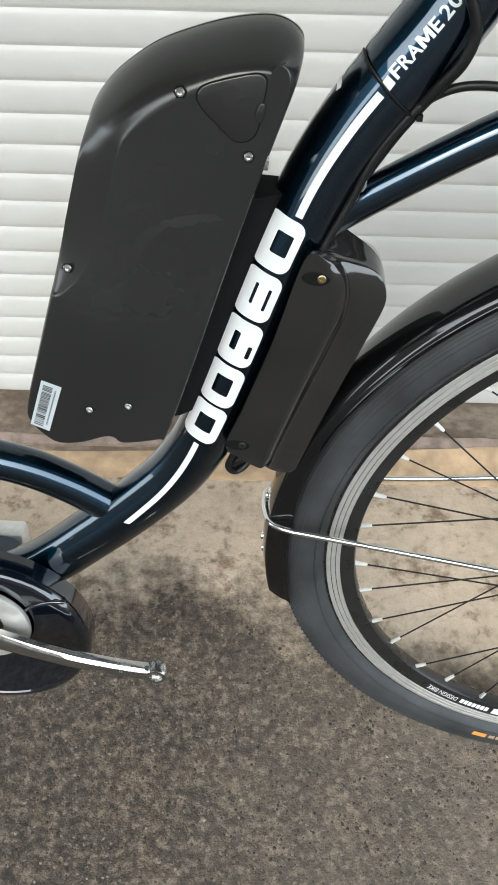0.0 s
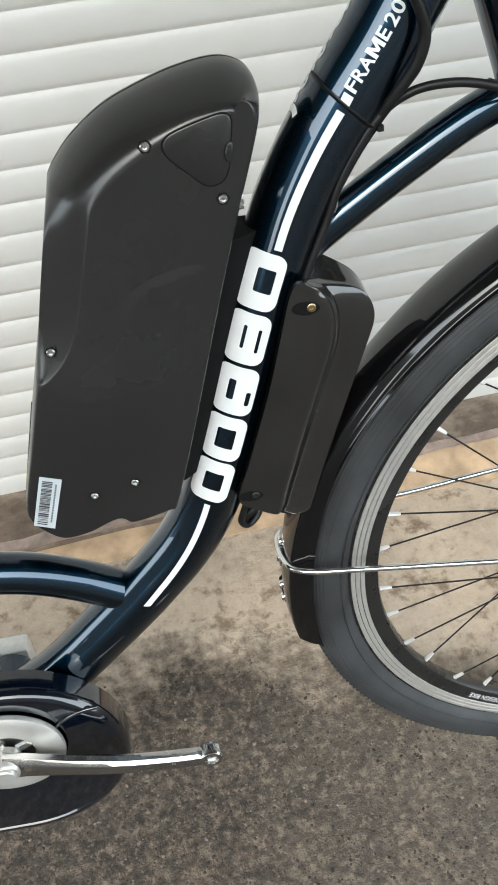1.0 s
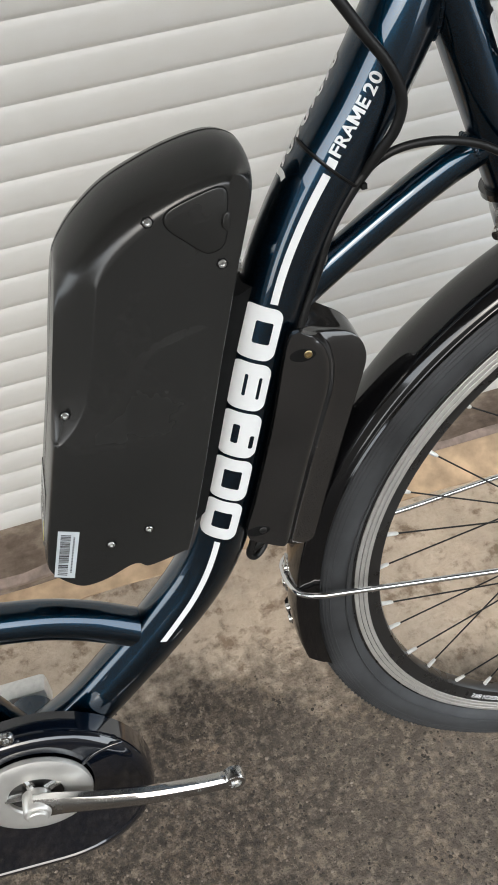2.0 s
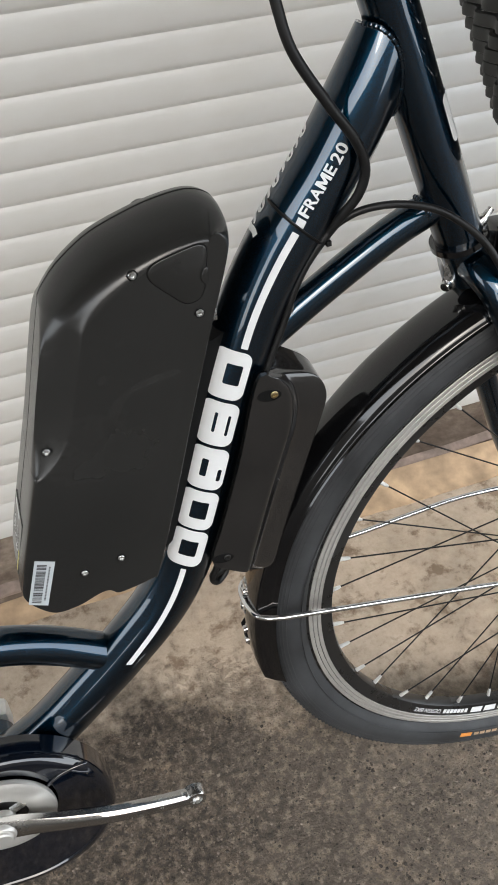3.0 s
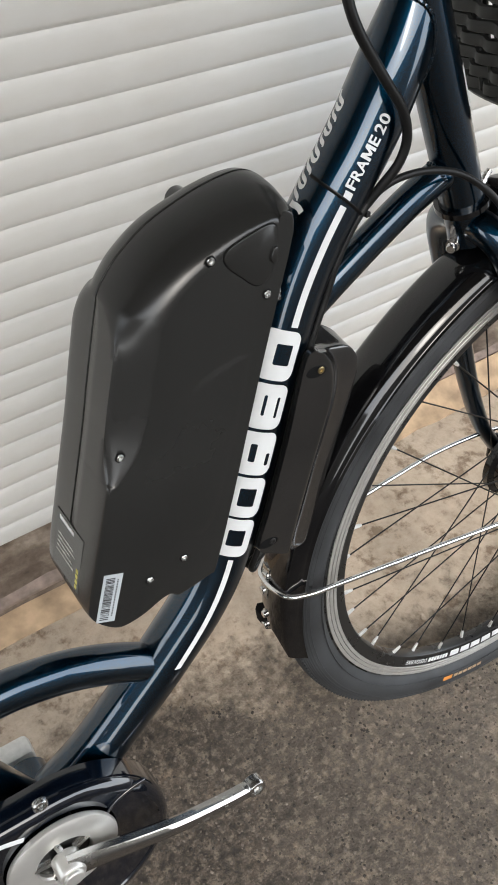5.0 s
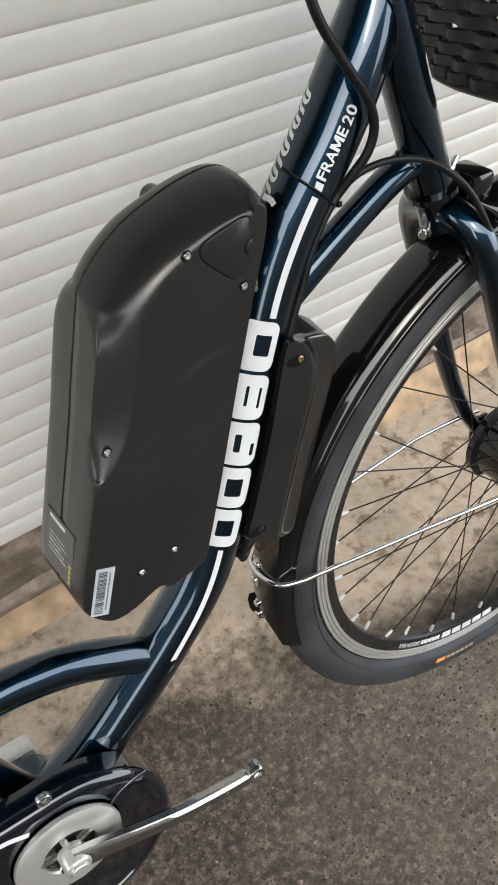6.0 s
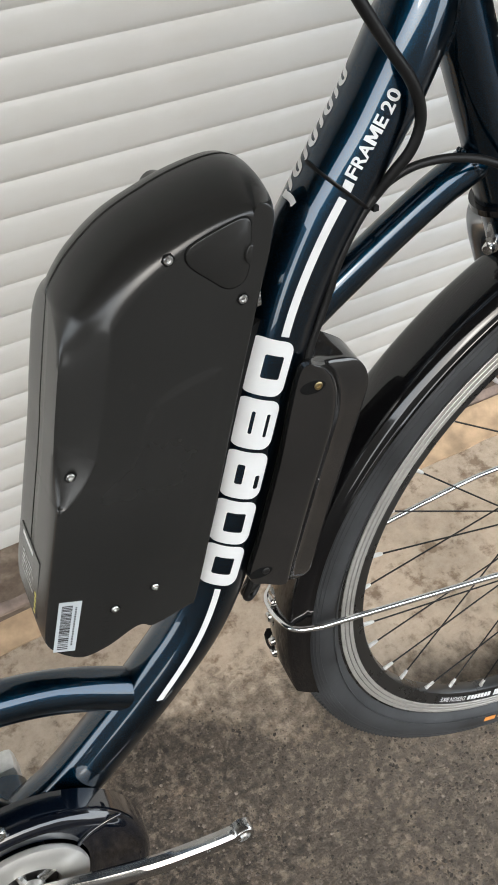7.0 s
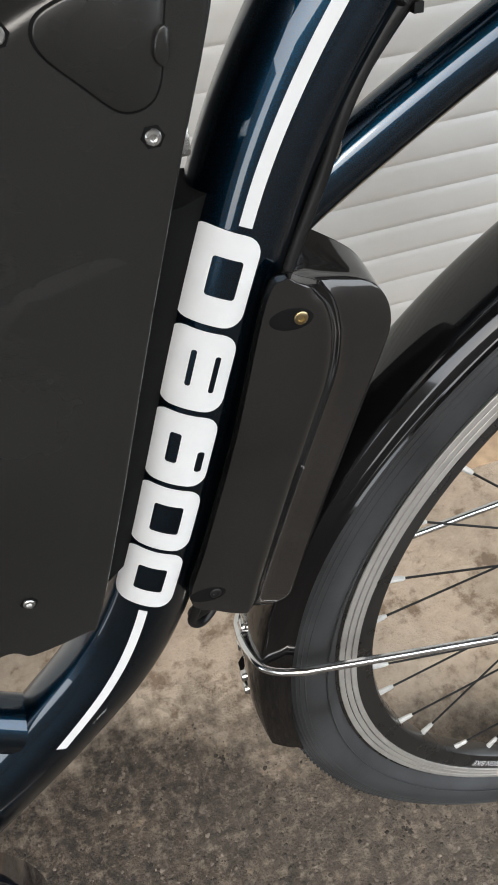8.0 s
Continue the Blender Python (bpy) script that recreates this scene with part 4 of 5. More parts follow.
def turned(ob, pivot, shift):
    """Sets a part of the front end at the slight angle at which the wheel stands."""
    ob.parent = bike
    ob.matrix_basis = Matrix.Translation(L(*pivot) + Vector(shift)) @ STEER @ Matrix.Translation(-L(*pivot))


wheel = new("front_wheel")
turned(wheel, HUB, (0, 0.005, 0.004))
wheel["label"] = "front wheel with grey black tyre and silver brake track"
bm = bmesh.new()
tp = []
for k in range(25):
    a = radians(-150 + 300 * k / 24)
    rr = 0.3345 + 0.0235 * math.cos(a) 
    ww = 0.0220 * math.sin(a)
    tp.append((rr, ww))
revolve(bm, tp, HUB, 160, closed=True)
tyre = part("tyre", bm, M_RUBBER, wheel, "grey black rubber tyre with fine side ribs")
for rr, ww in ((0.3515, 0.0150), (0.3475, 0.0180), (0.3425, 0.0203), (0.3225, 0.0198), (0.3550, 0.0105), (0.3495, 0.0166), (0.3535, 0.0128), (0.3450, 0.0193), (0.3390, 0.0213)):
    bm = bmesh.new()
    revolve(bm, [(rr + 0.0006 * math.cos(radians(60 * k)), ww + 0.0006 * math.sin(radians(60 * k))) for k in range(6)], HUB, 140)
    part("side_rib", bm, M_RUBBER, wheel)
# small side knobs of the tread
bm = bmesh.new()
box(bm, (-0.0008, -0.0012, -0.0028), (0.0008, 0.0012, 0.0028), 0.0004, 1)
knob_mesh = mesh_of("tread_block", bm, M_RUBBER)
for k in range(120):
    a = radians(95 + 150 * k / 120)
    r = 0.3525
    p = L(HUB[0] + r * math.cos(a), HUB[1] + r * math.sin(a), 0.0128)
    shared("tread_block", knob_mesh, wheel, p, (0, math.pi / 2 - a, 0))
# rim: black body and ribbed silver brake track
bm = bmesh.new()
revolve(bm, [(0.3185, 0.0100), (0.3120, 0.0116), (0.3005, 0.0112), (0.2965, 0.0108), (0.2850, 0.0075), (0.2835, 0.0045), (0.2835, -0.0045), (0.2850, -0.0075), (0.2965, -0.0108), (0.3005, -0.0112), (0.3120, -0.0116), (0.3185, -0.0100)], HUB, 160)
rim = part("rim", bm, M_RIMBLACK, wheel, "black aluminium rim")
for sgn in (1, -1):
    for k in range(3):
        bm = bmesh.new()
        r0 = 0.2985 + 0.0046 * k
        revolve(bm, [(r0, sgn * 0.0112), (r0, sgn * 0.0122), (r0 + 0.0003, sgn * 0.0125), (r0 + 0.0037, sgn * 0.0125), (r0 + 0.0040, sgn * 0.0122), (r0 + 0.0040, sgn * 0.0112)], HUB, 160)
        part("brake_track", bm, M_ALU, wheel, "bare silver ribbed brake track")
bm = bmesh.new()
revolve(bm, [(0.0, 0.056), (0.012, 0.056), (0.014, 0.048), (0.034, 0.045), (0.047, 0.040), (0.050, 0.034), (0.050, 0.026), (0.044, 0.022), (0.044, -0.022), (0.050, -0.026), (0.050, -0.034), (0.034, -0.045), (0.012, -0.056), (0.0, -0.056)], HUB, 64, closed=False)
part("hub", bm, M_GLOSSBLACK, wheel, "black hub motor shell")
NS = 36
for k in range(NS):
    a = radians(146.6 + 10 * k)
    side = 0.027 if k % 2 == 0 else -0.027
    lean = radians(46) * (1 if (k // 2) % 2 == 0 else -1)
    hubp = L(HUB[0] + 0.047 * math.cos(a + lean), HUB[1] + 0.047 * math.sin(a + lean), side)
    rimp = L(HUB[0] + 0.2835 * math.cos(a), HUB[1] + 0.2835 * math.sin(a), side * 0.08)
    way = (hubp - rimp).normalized()
    bm = bmesh.new()
    bar(bm, hubp, rimp, 0.00082, 6)
    part("spoke", bm, M_CABLE, wheel)
    bm = bmesh.new()
    sweep(bm, [rimp - way * 0.003, rimp + way * 0.002, rimp + way * 0.0095, rimp + way * 0.0120], [0.0026, 0.0022, 0.0019, 0.0013], 8)
    part("nipple", bm, M_NIPPLE, wheel, "silver spoke nipple")


def arc_quad(bm, r0, r1, a0, a1, w, h=0.0003, n=6):
    for i in range(n):
        b0, b1 = radians(a0 + (a1 - a0) * i / n), radians(a0 + (a1 - a0) * (i + 1) / n)
        pts = [(r0, b0), (r1, b0), (r1, b1), (r0, b1)]
        lo = [bm.verts.new(L(HUB[0] + r * math.cos(b), HUB[1] + r * math.sin(b), w[0] if r == r0 else w[1])) for r, b in pts]
        hi = [bm.verts.new(L(HUB[0] + r * math.cos(b), HUB[1] + r * math.sin(b), (w[0] if r == r0 else w[1]) + h)) for r, b in pts]
        bm.faces.new(hi)
        for j in range(4):
            bm.faces.new((lo[j], lo[(j + 1) % 4], hi[(j + 1) % 4], hi[j]))


# printing on the rim: small words and the large mark
RW = (0.00955, 0.01065)


def rim_text(body, a_start, a_end, r_in, r_out):
    """Words that run round the rim, tops outward side in, clockwise from a_start."""
    cu = bpy.data.curves.new("text", "FONT")
    cu.body = body
    ob = bpy.data.objects.new("text", cu)
    bm = baked(ob, cu, bpy.data.curves, 0.4)
    xs = [v.co.x for v in bm.verts]
    ys = [v.co.y for v in bm.verts]
    for v in bm.verts:
        fx = (v.co.x - min(xs)) / (max(xs) - min(xs))
        fy = (v.co.y - min(ys)) / (max(ys) - min(ys))
        a = radians(a_start + (a_end - a_start) * fx)
        r = r_in + (r_out - r_in) * fy
        w = RW[0] + (RW[1] - RW[0]) * (r - 0.2885) / 0.006
        v.co = L(HUB[0] + r * math.cos(a), HUB[1] + r * math.sin(a), w + 0.0004)
    bmesh.ops.solidify(bm, geom=bm.faces[:], thickness=-0.0002)
    part("rim_lettering", bm, M_WHITE, wheel, "small white rim lettering")


rim_text("DESIGN BIKE", 241.0, 232.4, 0.2890, 0.2948)
for k in range(7):
    bm = bmesh.new()
    arc_quad(bm, 0.2890, 0.2948, 242.0 + k * 1.10, 242.85 + k * 1.10, RW, n=1)
    part("rim_lettering_bar", bm, M_WHITE, wheel)
for k in range(5):
    bm = bmesh.new()
    a = 250.6 + k * 4.0
    arc_quad(bm, 0.2872, 0.2960, a, a + 3.2, RW, n=4)
    part("rim_mark", bm, M_WHITE, wheel, "white block of the rim brand mark")
bm = bmesh.new()
arc_quad(bm, 0.3245, 0.3310, 249.6, 252.6, (0.0212, 0.0218), n=4)
part("tyre_mark", bm, M_ORANGE, wheel, "small orange tyre mark")
for k in range(6):
    bm = bmesh.new()
    arc_quad(bm, 0.3255, 0.3300, 253.3 + k * 1.6, 254.5 + k * 1.6, (0.0212, 0.0218), n=2)
    part("tyre_lettering_bar", bm, M_TAN, wheel)

# ---- mudguard and its stays ----
mudguard = new("front_mudguard")
turned(mudguard, HUB, (0, 0.005, 0.004))
mudguard["label"] = "glossy black steel front mudguard with chrome stays"
prof_o = [(0.3592, -0.0312), (0.3608, -0.0288), (0.3630, -0.0278), (0.3655, -0.0258), (0.3694, -0.0205), (0.3722, -0.0105), (0.3732, 0.0), (0.3722, 0.0105), (0.3694, 0.0205), (0.3655, 0.0258), (0.3630, 0.0278), (0.3608, 0.0288), (0.3592, 0.0312)]
prof_o = [tuple(p) for p in catmull(prof_o, 4)]
prof = prof_o + [(r - 0.0014, w * 0.955) for r, w in reversed(prof_o)]
bm = bmesh.new()
revolve(bm, prof, HUB, 96, closed=True, a0=70, a1=190.0)
guard = part("guard_blade", bm, M_GLOSSBLACK, mudguard)
for v in guard.data.vertices:
    p = Vector((v.co.x - HUB[0], 0, v.co.z - HUB[1]))
    ang = math.degrees(math.atan2(p.z, p.x)) % 360
    # deeper flanks towards the lower end
    k = min(1.0, max(0.0, (ang - 150) / 25))
    e = max(0.0, (abs(v.co.y) - 0.0205) / 0.0105) * k * k * (3 - 2 * k)
    v.co -= p.normalized() * 0.0085 * e
    v.co.y -= math.copysign(0.0055 * e, v.co.y)
    if ang > 178:
        to = radians(178 + (ang - 178) * (0.56 + 0.66 * min(1.0, max(0.0, -v.co.y) / 0.0262) ** 2.0))
        r = math.hypot(v.co.x - HUB[0], v.co.z - HUB[1])
        v.co.x, v.co.z = HUB[0] + r * math.cos(to), HUB[1] + r * math.sin(to)
bm = bmesh.new()
revolve(bm, [(0.3560, -0.0290), (0.3690, -0.0340), (0.3742, -0.0290), (0.3738, -0.0120), (0.3680, -0.0080)], HUB, 8, a0=184.2, a1=186.8)
part("mud_flap", bm, M_SEAM, mudguard, "small black flap at the blade's end")
# chrome wire stay: one wire bent round the back of the blade


def polar(r, deg):
    return HUB[0] + r * math.cos(radians(deg)), HUB[1] + r * math.sin(radians(deg))


for sgn in (1, -1):
    pts = [(0.0065, 0.3975, -0.004), (0.0080, 0.3980, -0.004 + 0.012 * sgn), (0.0145, 0.3990, 0.024 * sgn), (0.032, 0.4010, 0.0335 * sgn), (0.060, 0.4000, 0.0375 * sgn), (0.20, 0.3865, 0.048 * sgn), (0.330, 0.372, 0.057 * sgn), (0.3800, 0.3665, 0.060 * sgn)]
    if sgn < 0:
        pts[4:] = [(0.060, 0.4005, -0.0375), (0.146, 0.3975, -0.046), (0.200, 0.3995, -0.050), (0.255, 0.4010, -0.054), (0.300, 0.3985, -0.056), (0.342, 0.3925, -0.058), (0.372, 0.3860, -0.060)]
    bm = bmesh.new()
    sweep(bm, [L(*p) for p in catmull(pts, 8)], 0.0027, 12)
    part("stay", bm, M_CHROME, mudguard, "bright chrome wire stay")


def bolt(bm, c, d, r, h):
    """Hexagon bolt head at c that stands out along d."""
    d = Vector(d).normalized()
    side = d.orthogonal().normalized()
    up = d.cross(side)
    lo = []
    for rr, hh, n in ((r * 1.35, 0, 6), (r * 1.35, h * 0.2, 6), (r, h * 0.2, 6), (r, h * 0.85, 6), (r * 0.8, h, 6)):
        lo.append([Vector(c) + d * hh + side * (rr * math.cos(2 * math.pi * j / 12)) + up * (rr * math.sin(2 * math.pi * j / 12)) for j in range(12)])
    rings(bm, lo)


for deg, w, r in ((173.2, -0.009, 0.0042), (176.8, -0.012, 0.0036), (182.3, -0.010, 0.0034), (185.4, -0.012, 0.0036)):
    u, v = polar(0.3712, deg)
    bm = bmesh.new()
    bolt(bm, L(u, v, w), (u - HUB[0], 0, v - HUB[1]), r * 1.2, 0.0048)
    part("bolt", bm, M_CHROME, mudguard, "small zinc bolt")
bm = bmesh.new()
revolve(bm, [(0.3716, -0.0165), (0.3730, -0.0165), (0.3738, -0.012), (0.3740, -0.007), (0.3738, -0.0045), (0.3716, -0.0045)], HUB, 16, a0=171.4, a1=177.6)
part("bracket", bm, M_STEEL, mudguard)

# ---- fork ----
fork = new("fork")
turned(fork, HEAD_B, (0, 0.0, 0.0))
fork["label"] = "dark navy lacquered fork"
plane_tube("steerer_cup", [(0.2050, 0.7452), (0.2058, 0.7428), (0.2066, 0.7404)], 0.0228, fork, M_GLOSSBLACK, seg=32, label="black headset cup")
plane_tube("crown", [(0.2060, 0.742), (0.2140, 0.722), (0.2190, 0.708)], 0.0175, fork)
for sgn in (1, -1):
    pts = [(0.2120, 0.7260, 0.0), (0.2170, 0.7210, 0.022 * sgn), (0.2265, 0.7030, 0.040 * sgn), (0.2440, 0.6600, 0.0475 * sgn), (0.2750, 0.5750, 0.0500 * sgn), (0.3080, 0.4850, 0.0520 * sgn), (0.3400, 0.4150, 0.0530 * sgn), (0.3700, 0.3680, 0.0530 * sgn)]
    cc = [L(*p) for p in catmull(pts, 8)]
    bm = bmesh.new()
    nq = len(cc)
    sweep(bm, cc, [0.0140 - 0.0055 * max(0, (i / nq - 0.35)) / 0.65 for i in range(nq)], 20)
    part("fork_leg", bm, M_PAINT, fork)
    bm = bmesh.new()
    box(bm, (0.365, -0.0570 if sgn > 0 else 0.0500, 0.345), (0.392, -0.0500 if sgn > 0 else 0.0570, 0.378), 0.003)
    part("dropout", bm, M_GLOSSBLACK, fork)
    bm = bmesh.new()
    bolt(bm, L(0.3790, 0.3670, 0.060 * sgn), (0, -sgn, 0), 0.0055, 0.007)
    part("stay_bolt", bm, M_CHROME, fork)
# mudguard bridge bracket and bolt behind the crown
bm = bmesh.new()
sweep(bm, [L(*p) for p in ((0.2000, 0.7330, 0.004), (0.1985, 0.7240, 0.004), (0.1990, 0.7120, 0.004), (0.2010, 0.7030, 0.002))], 0.0050, 10, flat=0.45)
part("bridge_strap", bm, M_STEEL, fork)
bm = bmesh.new()
bolt(bm, L(0.2005, 0.7060, 0.002), (-0.8, -0.5, -0.1), 0.0044, 0.008)
part("bridge_bolt", bm, M_CHROME, fork, "zinc bolt under the fork crown")
# brake arms ahead of the crown
for sgn in (1, -1):
    bm = bmesh.new()
    pts = [(0.250, 0.720, 0.012 * sgn), (0.262, 0.712, 0.030 * sgn), (0.275, 0.690, 0.048 * sgn), (0.272, 0.665, 0.055 * sgn)]
    sweep(bm, [L(*p) for p in catmull(pts, 6)], 0.0075, 12, flat=0.6)
    part("brake_arm", bm, M_GLOSSBLACK, fork)

bm = bmesh.new()
box(bm, (0.236, -0.018, 0.722), (0.262, 0.018, 0.748), 0.005)
part("brake_caliper", bm, M_GLOSSBLACK, fork, "black brake caliper body ahead of the crown")
bm = bmesh.new()
sweep(bm, [L(*p) for p in ((0.2210, 0.7525, 0.002), (0.2240, 0.7560, 0.002), (0.2252, 0.7575, 0.002), (0.2300, 0.7630, 0.002))], [0.0042, 0.0042, 0.0030, 0.0026], 10)
part("barrel_adjuster", bm, M_STEEL, fork, "small bright barrel adjuster")

# ---- cables and ties ----
def cable(name, pts, r, mat=None):
    bm = bmesh.new()
    sweep(bm, [L(*p) for p in catmull(pts, 8)], r, 12)
    return part(name, bm, mat or M_CABLE, bike)


cable("display_cable", [(0.055, 0.935, 0.030), (0.064, 0.902, 0.034), (0.086, 0.868, 0.036), (0.103, 0.845, 0.036), (0.112, 0.824, 0.033), (0.109, 0.806, 0.030), (0.099, 0.790, 0.024), (0.088, 0.772, 0.016), (0.076, 0.750, 0.008), (0.061, 0.722, 0.003), (0.050, 0.702, -0.002), (0.038, 0.680, -0.008)], 0.0035)
cable("brake_cable", [(0.245, 0.655, 0.050), (0.236, 0.690, 0.048), (0.220, 0.728, 0.044), (0.202, 0.757, 0.037), (0.174, 0.780, 0.030), (0.145, 0.790, 0.026), (0.118, 0.791, 0.023), (0.099, 0.784, 0.020), (0.086, 0.772, 0.0185), (0.074, 0.756, 0.0180), (0.064, 0.738, 0.0180), (0.055, 0.715, 0.0180), (0.041, 0.684, 0.0190), (0.027, 0.645, 0.0200), (0.008, 0.580, 0.0205), (-0.011, 0.520, 0.0205), (-0.021, 0.487, 0.018), (-0.025, 0.470, 0.014), (-0.019, 0.459, 0.008), (-0.009, 0.464, 0.002), (-0.004, 0.480, -0.004)], 0.0028)
cable("connector_loop", [(0.006, 0.500, 0.006), (-0.010, 0.482, 0.012), (-0.021, 0.472, 0.010), (-0.020, 0.462, 0.002), (-0.004, 0.470, -0.008)], 0.0042)
bm = bmesh.new()
sv = s_at(0.784)
ring_pts = [on_main(sv + 0.004 - 0.010 * (k / 15), TUBE_R * (-1.5 + 3.0 * k / 15), 0.0008) for k in range(16)]
sweep(bm, ring_pts, 0.0016, 8, flat=0.5)
bmesh.ops.create_cube(bm, size=0.0036, matrix=Matrix.Translation(L(0.0905, 0.7700, 0.0195)))
part("cable_tie", bm, M_CABLE, bike, "black plastic cable tie")
bm = bmesh.new()
sv = s_at(0.727)
for k in range(2):
    a = L(0.0600 - 0.004 * k, 0.7210 - 0.008 * k, 0.016)
    sweep(bm, [a, a + Vector((0.001, 0.0, 0.0035)), a + Vector((0.002, 0, 0.007))], [0.0022, 0.0028, 0.0020], 8)
part("cable_stop", bm, M_STEEL, bike, "small bright cable stop")

# ---- crankset and chain guard ----
BB = (-0.262, 0.290)
M_SATIN = simple("satin_aluminium", (0.62, 0.61, 0.58), 0.42, metal=0.75, vary=0.06, scale=50)
crankset = new("crankset")
crankset.parent = bike
crankset["label"] = "polished aluminium crank with round silver chainring guard"
bm = bmesh.new()
cr = catmull([(-0.262, 0.2900, 0.0700), (-0.240, 0.2870, 0.0722), (-0.205, 0.2830, 0.0785), (-0.160, 0.2795, 0.0860), (-0.115, 0.2770, 0.0905), (-0.0890, 0.2760, 0.0920)], 6)
wd = [0.0150, 0.0128, 0.0100, 0.0084, 0.0076, 0.0072]
loops = []
for i, p in enumerate(cr):
    f = i / (len(cr) - 1) * 5
    w = float(np.interp(f, range(6), wd))
    th = 0.0062
    loops.append([L(p[0], p[1] + w * x, p[2] + th * y) for x, y in ((1, -0.5), (1, 0.45), (0.7, 0.9), (0.25, 1.0), (-0.25, 1.0), (-0.7, 0.9), (-1, 0.45), (-1, -0.5), (-0.7, -1), (0.7, -1))])
rings(bm, loops)
part("crank_arm", bm, M_POLISH, crankset)
bm = bmesh.new()
revolve(bm, [(0.0, 0.0850), (0.0088, 0.0850), (0.0102, 0.0862), (0.0102, 0.0962), (0.0092, 0.0978), (0.0062, 0.0978), (0.0058, 0.0950), (0.0, 0.0950)], (-0.0855, 0.2760), 28, closed=False)
part("crank_eye", bm, M_POLISH, crankset)
bm = bmesh.new()
revolve(bm, [(0.0, 0.0832), (0.0078, 0.0832), (0.0088, 0.0824), (0.0092, 0.0800), (0.0112, 0.0796), (0.0124, 0.0780), (0.0132, 0.0600), (0.0, 0.0600)], BB, 36, closed=False)
part("crank_cap", bm, M_SATIN, crankset)
bm = bmesh.new()
revolve(bm, [(0.0250, 0.0560), (0.0250, 0.0592), (0.0265, 0.0610), (0.0380, 0.0628), (0.0475, 0.0620), (0.0508, 0.0602), (0.0515, 0.0575), (0.0505, 0.0550)], BB, 72)
part("ring_guard", bm, M_SATIN, crankset, "satin silver round ring guard")
bm = bmesh.new()
revolve(bm, [(0.0, 0.0560), (0.036, 0.0560), (0.036, 0.0540), (0.0, 0.0540)], BB, 40, closed=False)
part("sprocket", bm, M_CHAIN, crankset)
for k in range(5):
    a = radians(72 * k + 25)
    bm = bmesh.new()
    bar(bm, L(BB[0] + 0.012 * math.cos(a), BB[1] + 0.012 * math.sin(a), 0.0575), L(BB[0] + 0.028 * math.cos(a), BB[1] + 0.028 * math.sin(a), 0.0575), 0.0042, 8)
    part("spider_arm", bm, M_POLISH, crankset)

chain_guard = new("chain_guard")
chain_guard.parent = bike
chain_guard["label"] = "glossy black navy chain guard round the crank"
GC, GR = (-0.263, 0.258), 0.105
outl = [(-0.58, 0.353), (-0.45, 0.360), (-0.34, 0.3645)]
outl += [(GC[0] + GR * math.cos(radians(a)), GC[1] + GR * math.sin(radians(a))) for a in range(95, -96, -7)]
outl += [(-0.36, 0.1600), (-0.46, 0.172), (-0.58, 0.190)]
outl = [np.array(p) for p in outl]


def shrink(p, d):
    i_near = GC if p[0] > -0.30 else (p[0], 0.262)
    q = np.array(i_near) - p
    return p + q / np.linalg.norm(q) * d


hole = [np.array((BB[0] + 0.0528 * math.cos(radians(a)), BB[1] + 0.0528 * math.sin(radians(a)))) for a in np.linspace(0, 360, 49)[:-1]]
bm = bmesh.new()
lo = []
for w, d in ((0.0262, 0.0), (0.044, 0.0), (0.0500, 0.0014), (0.0535, 0.0046), (0.0545, 0.0085), (0.0545, 0.0110), (0.0530, 0.0122), (0.0530, 0.0170)):
    lo.append([L(*shrink(p, d), w) for p in outl])
R = rings(bm, lo, caps=False)
inner = R[-1]
edges = [bm.edges.get((inner[j], inner[(j + 1) % len(inner)])) for j in range(len(inner))]
hv = [bm.verts.new(L(p[0], p[1], 0.0530)) for p in hole]
he = [bm.edges.new((hv[j], hv[(j + 1) % len(hv)])) for j in range(len(hv))]
bmesh.ops.triangle_fill(bm, use_beauty=True, edges=[e for e in edges if e] + he)
hv2 = [bm.verts.new(v.co + Vector((0, 0.010, 0))) for v in hv]
for j in range(len(hv)):
    k = (j + 1) % len(hv)
    bm.faces.new((hv[j], hv[k], hv2[k], hv2[j]))
M_GUARD = simple("guard_enamel", (0.0012, 0.0026, 0.0060), 0.10, coat=1.0, vary=0.2, scale=20, rough_vary=0.3)
guard_body = part("guard_body", bm, M_GUARD, chain_guard)
bm = bmesh.new()
back = [L(*shrink(p, 0.001), 0.0268) for p in outl]
bm.faces.new([bm.verts.new(p) for p in back])
part("guard_back", bm, M_SEAM, chain_guard)
bm = bmesh.new()
screw(bm, (-0.2640, 0.3740, 0.0520), 0.0068, 0.005)
part("guard_screw", bm, M_STEEL, chain_guard, "zinc screw with washer")
bm = bmesh.new()
sweep(bm, [L(*p) for p in catmull([(-0.2169, 0.3057, 0.0532), (-0.2043, 0.3160, 0.0534), (-0.1889, 0.3216, 0.0534), (-0.1741, 0.3228, 0.0532)], 6)], [0.0006] + [0.0022] * 17 + [0.0006], 10)
part("guard_ridge", bm, M_GUARD, chain_guard)
bm = bmesh.new()
sweep(bm, [L(*p) for p in catmull([(-0.40, 0.335, 0.0528), (-0.345, 0.347, 0.0528), (-0.310, 0.347, 0.0528), (-0.286, 0.338, 0.0528)], 6)], 0.0035, 10, flat=0.15)
part("guard_stripe", bm, M_WHITE, chain_guard, "white printed line")
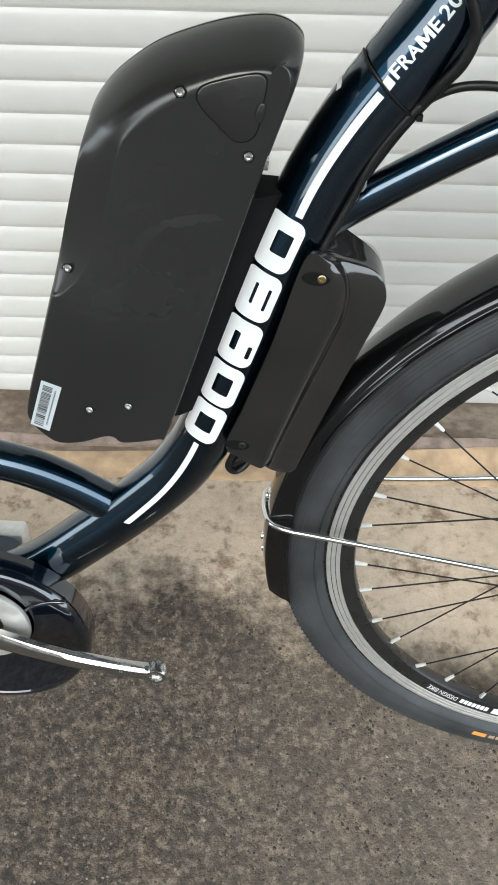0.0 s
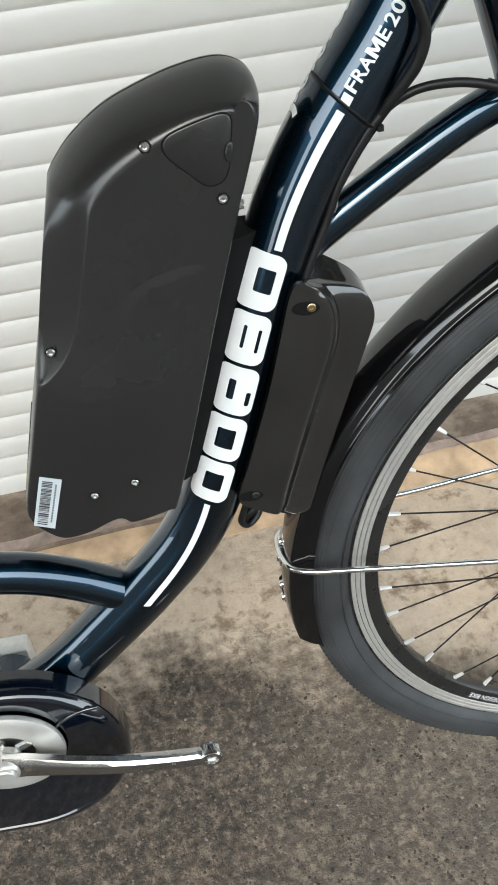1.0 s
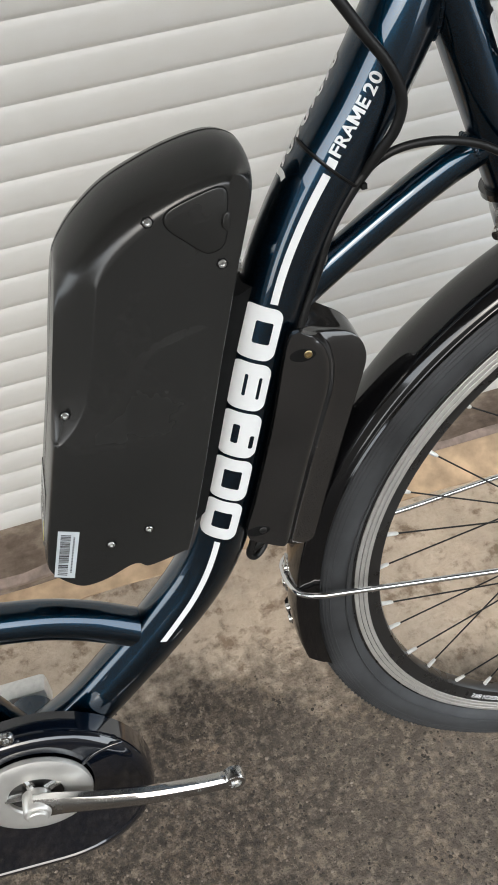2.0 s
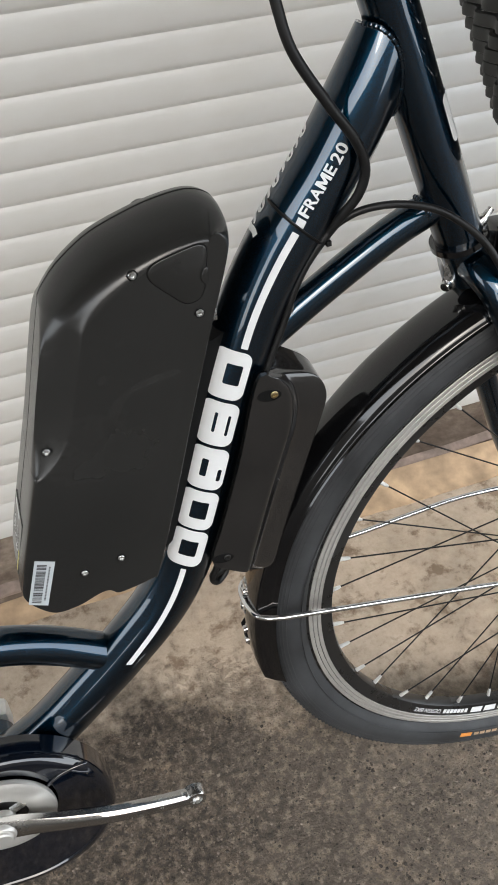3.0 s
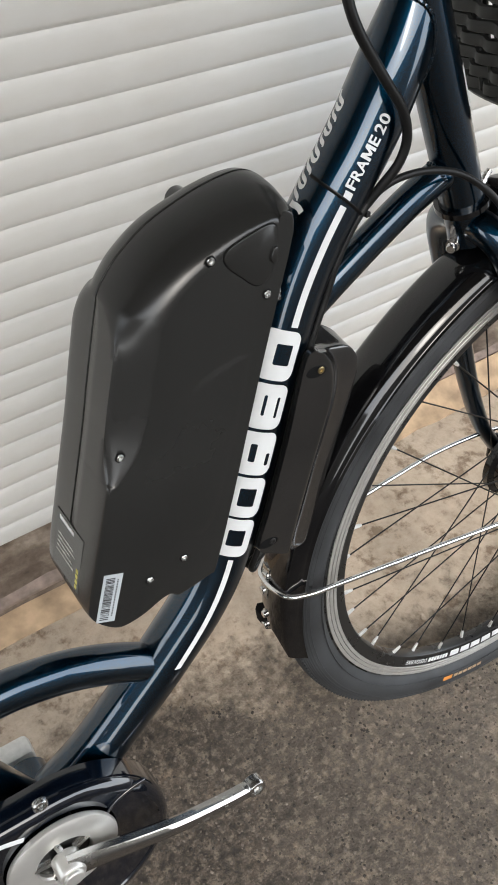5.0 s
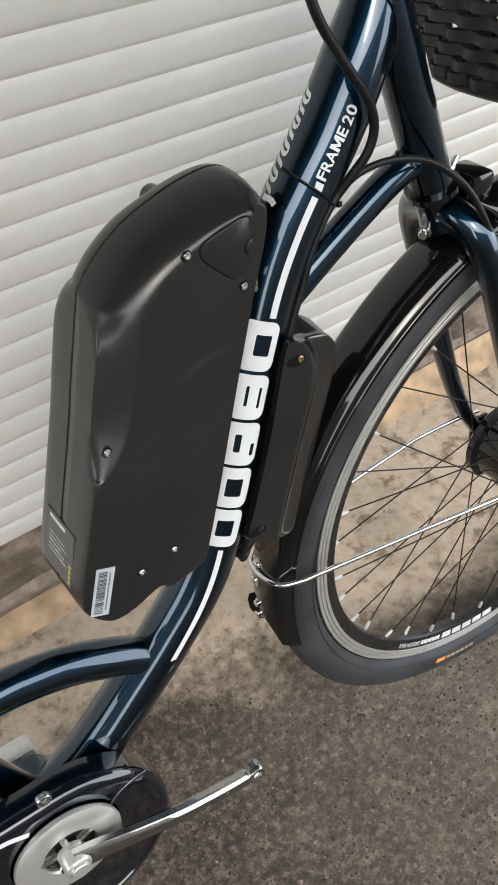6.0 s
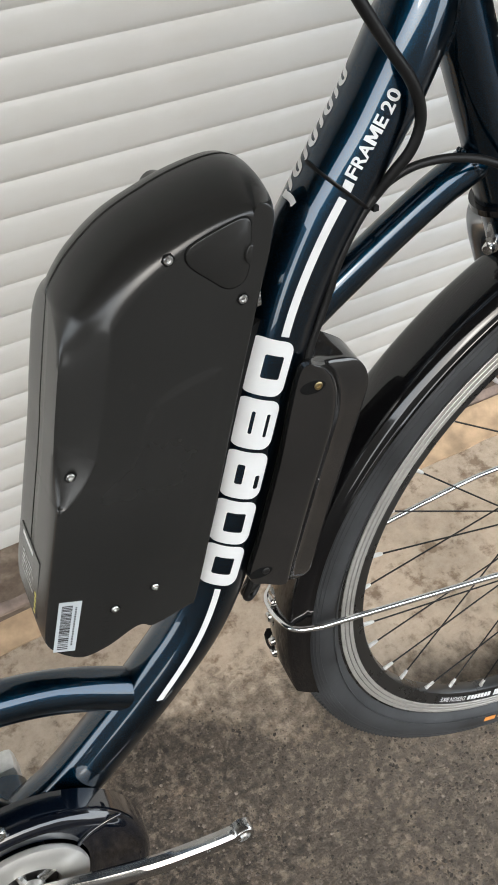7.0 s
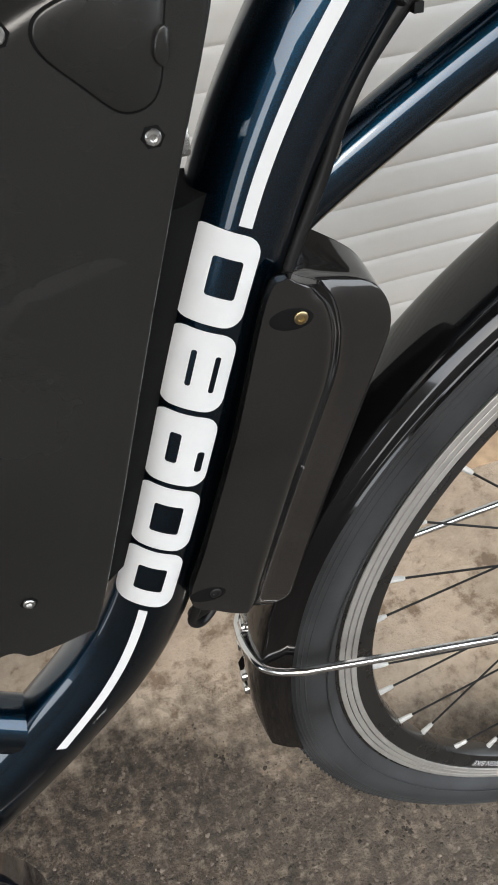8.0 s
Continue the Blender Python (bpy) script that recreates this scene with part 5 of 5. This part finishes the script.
# silver strap of the stand plate behind the tubes
bm = bmesh.new()
box(bm, (-0.300, 0.050, 0.262), (-0.246, 0.075, 0.296), 0.006)
part("stand_plate", bm, M_NIPPLE, bike, "bright aluminium stand bracket")
bm = bmesh.new()
bar(bm, L(-0.272, 0.268, -0.020), L(-0.272, 0.268, -0.082), 0.012, 18)
part("stand_pivot", bm, M_CABLE, bike)

# ---- basket ----
basket = new("basket")
basket.parent = bike
basket["label"] = "black woven plastic wicker front basket"
BX, BW, BZ = 0.2574, 0.1363, 0.8041


def basket_at(f, h, out=0.0):
    """A place on the basket's skin: f round the plan (0 to 1), h up from the bottom."""
    grow = 1 + 3.6 * min(h, 0.085) + 1.0 * max(0.0, h - 0.085)
    hw, hl = BW * grow, 0.0995 * grow
    n = 2.05
    a = 2 * math.pi * f
    c, s = math.cos(a), math.sin(a)
    x = math.copysign(abs(c) ** (2 / n), c) * (hl + out)
    y = math.copysign(abs(s) ** (2 / n), s) * (hw + out)
    return Vector((BX + 0.105 + x, y, BZ + h))


STK = 58
for row in range(17):
    h = 0.005 + row * 0.0126
    bm = bmesh.new()
    loops = []
    N = STK * 6
    for i in range(N):
        f = i / N
        ph = math.pi * (f * STK) + (math.pi if row % 2 else 0)
        o = 0.0030 * math.sin(ph)
        p = basket_at(f, h, o)
        q = basket_at(f, h, o + 0.002)
        d = (q - p).normalized() * 0.0013
        zz = Vector((0, 0, 0.0050))
        loops.append([p - d - zz, p + d - zz * 0.8, p + d * 1.4, p + d + zz * 0.8, p - d + zz, p - d * 0.6])
    rings(bm, loops, closed=True)
    part("weaver", bm, M_WICKER, basket)
for k in range(STK):
    f = (k + 0.5) / STK
    bm = bmesh.new()
    bar(bm, basket_at(f, -0.004), basket_at(f, 0.22), 0.0024, 6)
    part("stake", bm, M_WICKER, basket)
bm = bmesh.new()
vs = [bm.verts.new(basket_at(k / 80, -0.002)) for k in range(80)]
vs2 = [bm.verts.new(basket_at(k / 80, 0.004)) for k in range(80)]
bm.faces.new(vs); bm.faces.new(vs2)
for k in range(80):
    bm.faces.new((vs[k], vs[(k + 1) % 80], vs2[(k + 1) % 80], vs2[k]))
part("basket_floor", bm, M_WICKER, basket)
bm = bmesh.new()
rings(bm, [[basket_at(k / 80, -0.002, 0.002) + Vector((0.003 * math.cos(a), 0, 0.003 * math.sin(a))) for a in (0, 1.57, 3.14, 4.71)] for k in range(80)], closed=True)
part("basket_edge", bm, M_WICKER, basket)
bm = bmesh.new()
bar(bm, L(0.150, 0.930, 0.0), L(0.320, 0.930, 0.0), 0.006, 10)
part("basket_bracket", bm, M_GLOSSBLACK, basket)

# ---- shutter slats ----
for k in range(60):
    shared("slat", slat_mesh, shutter, (0, WALL_Y, 0.0278 + PITCH * k))
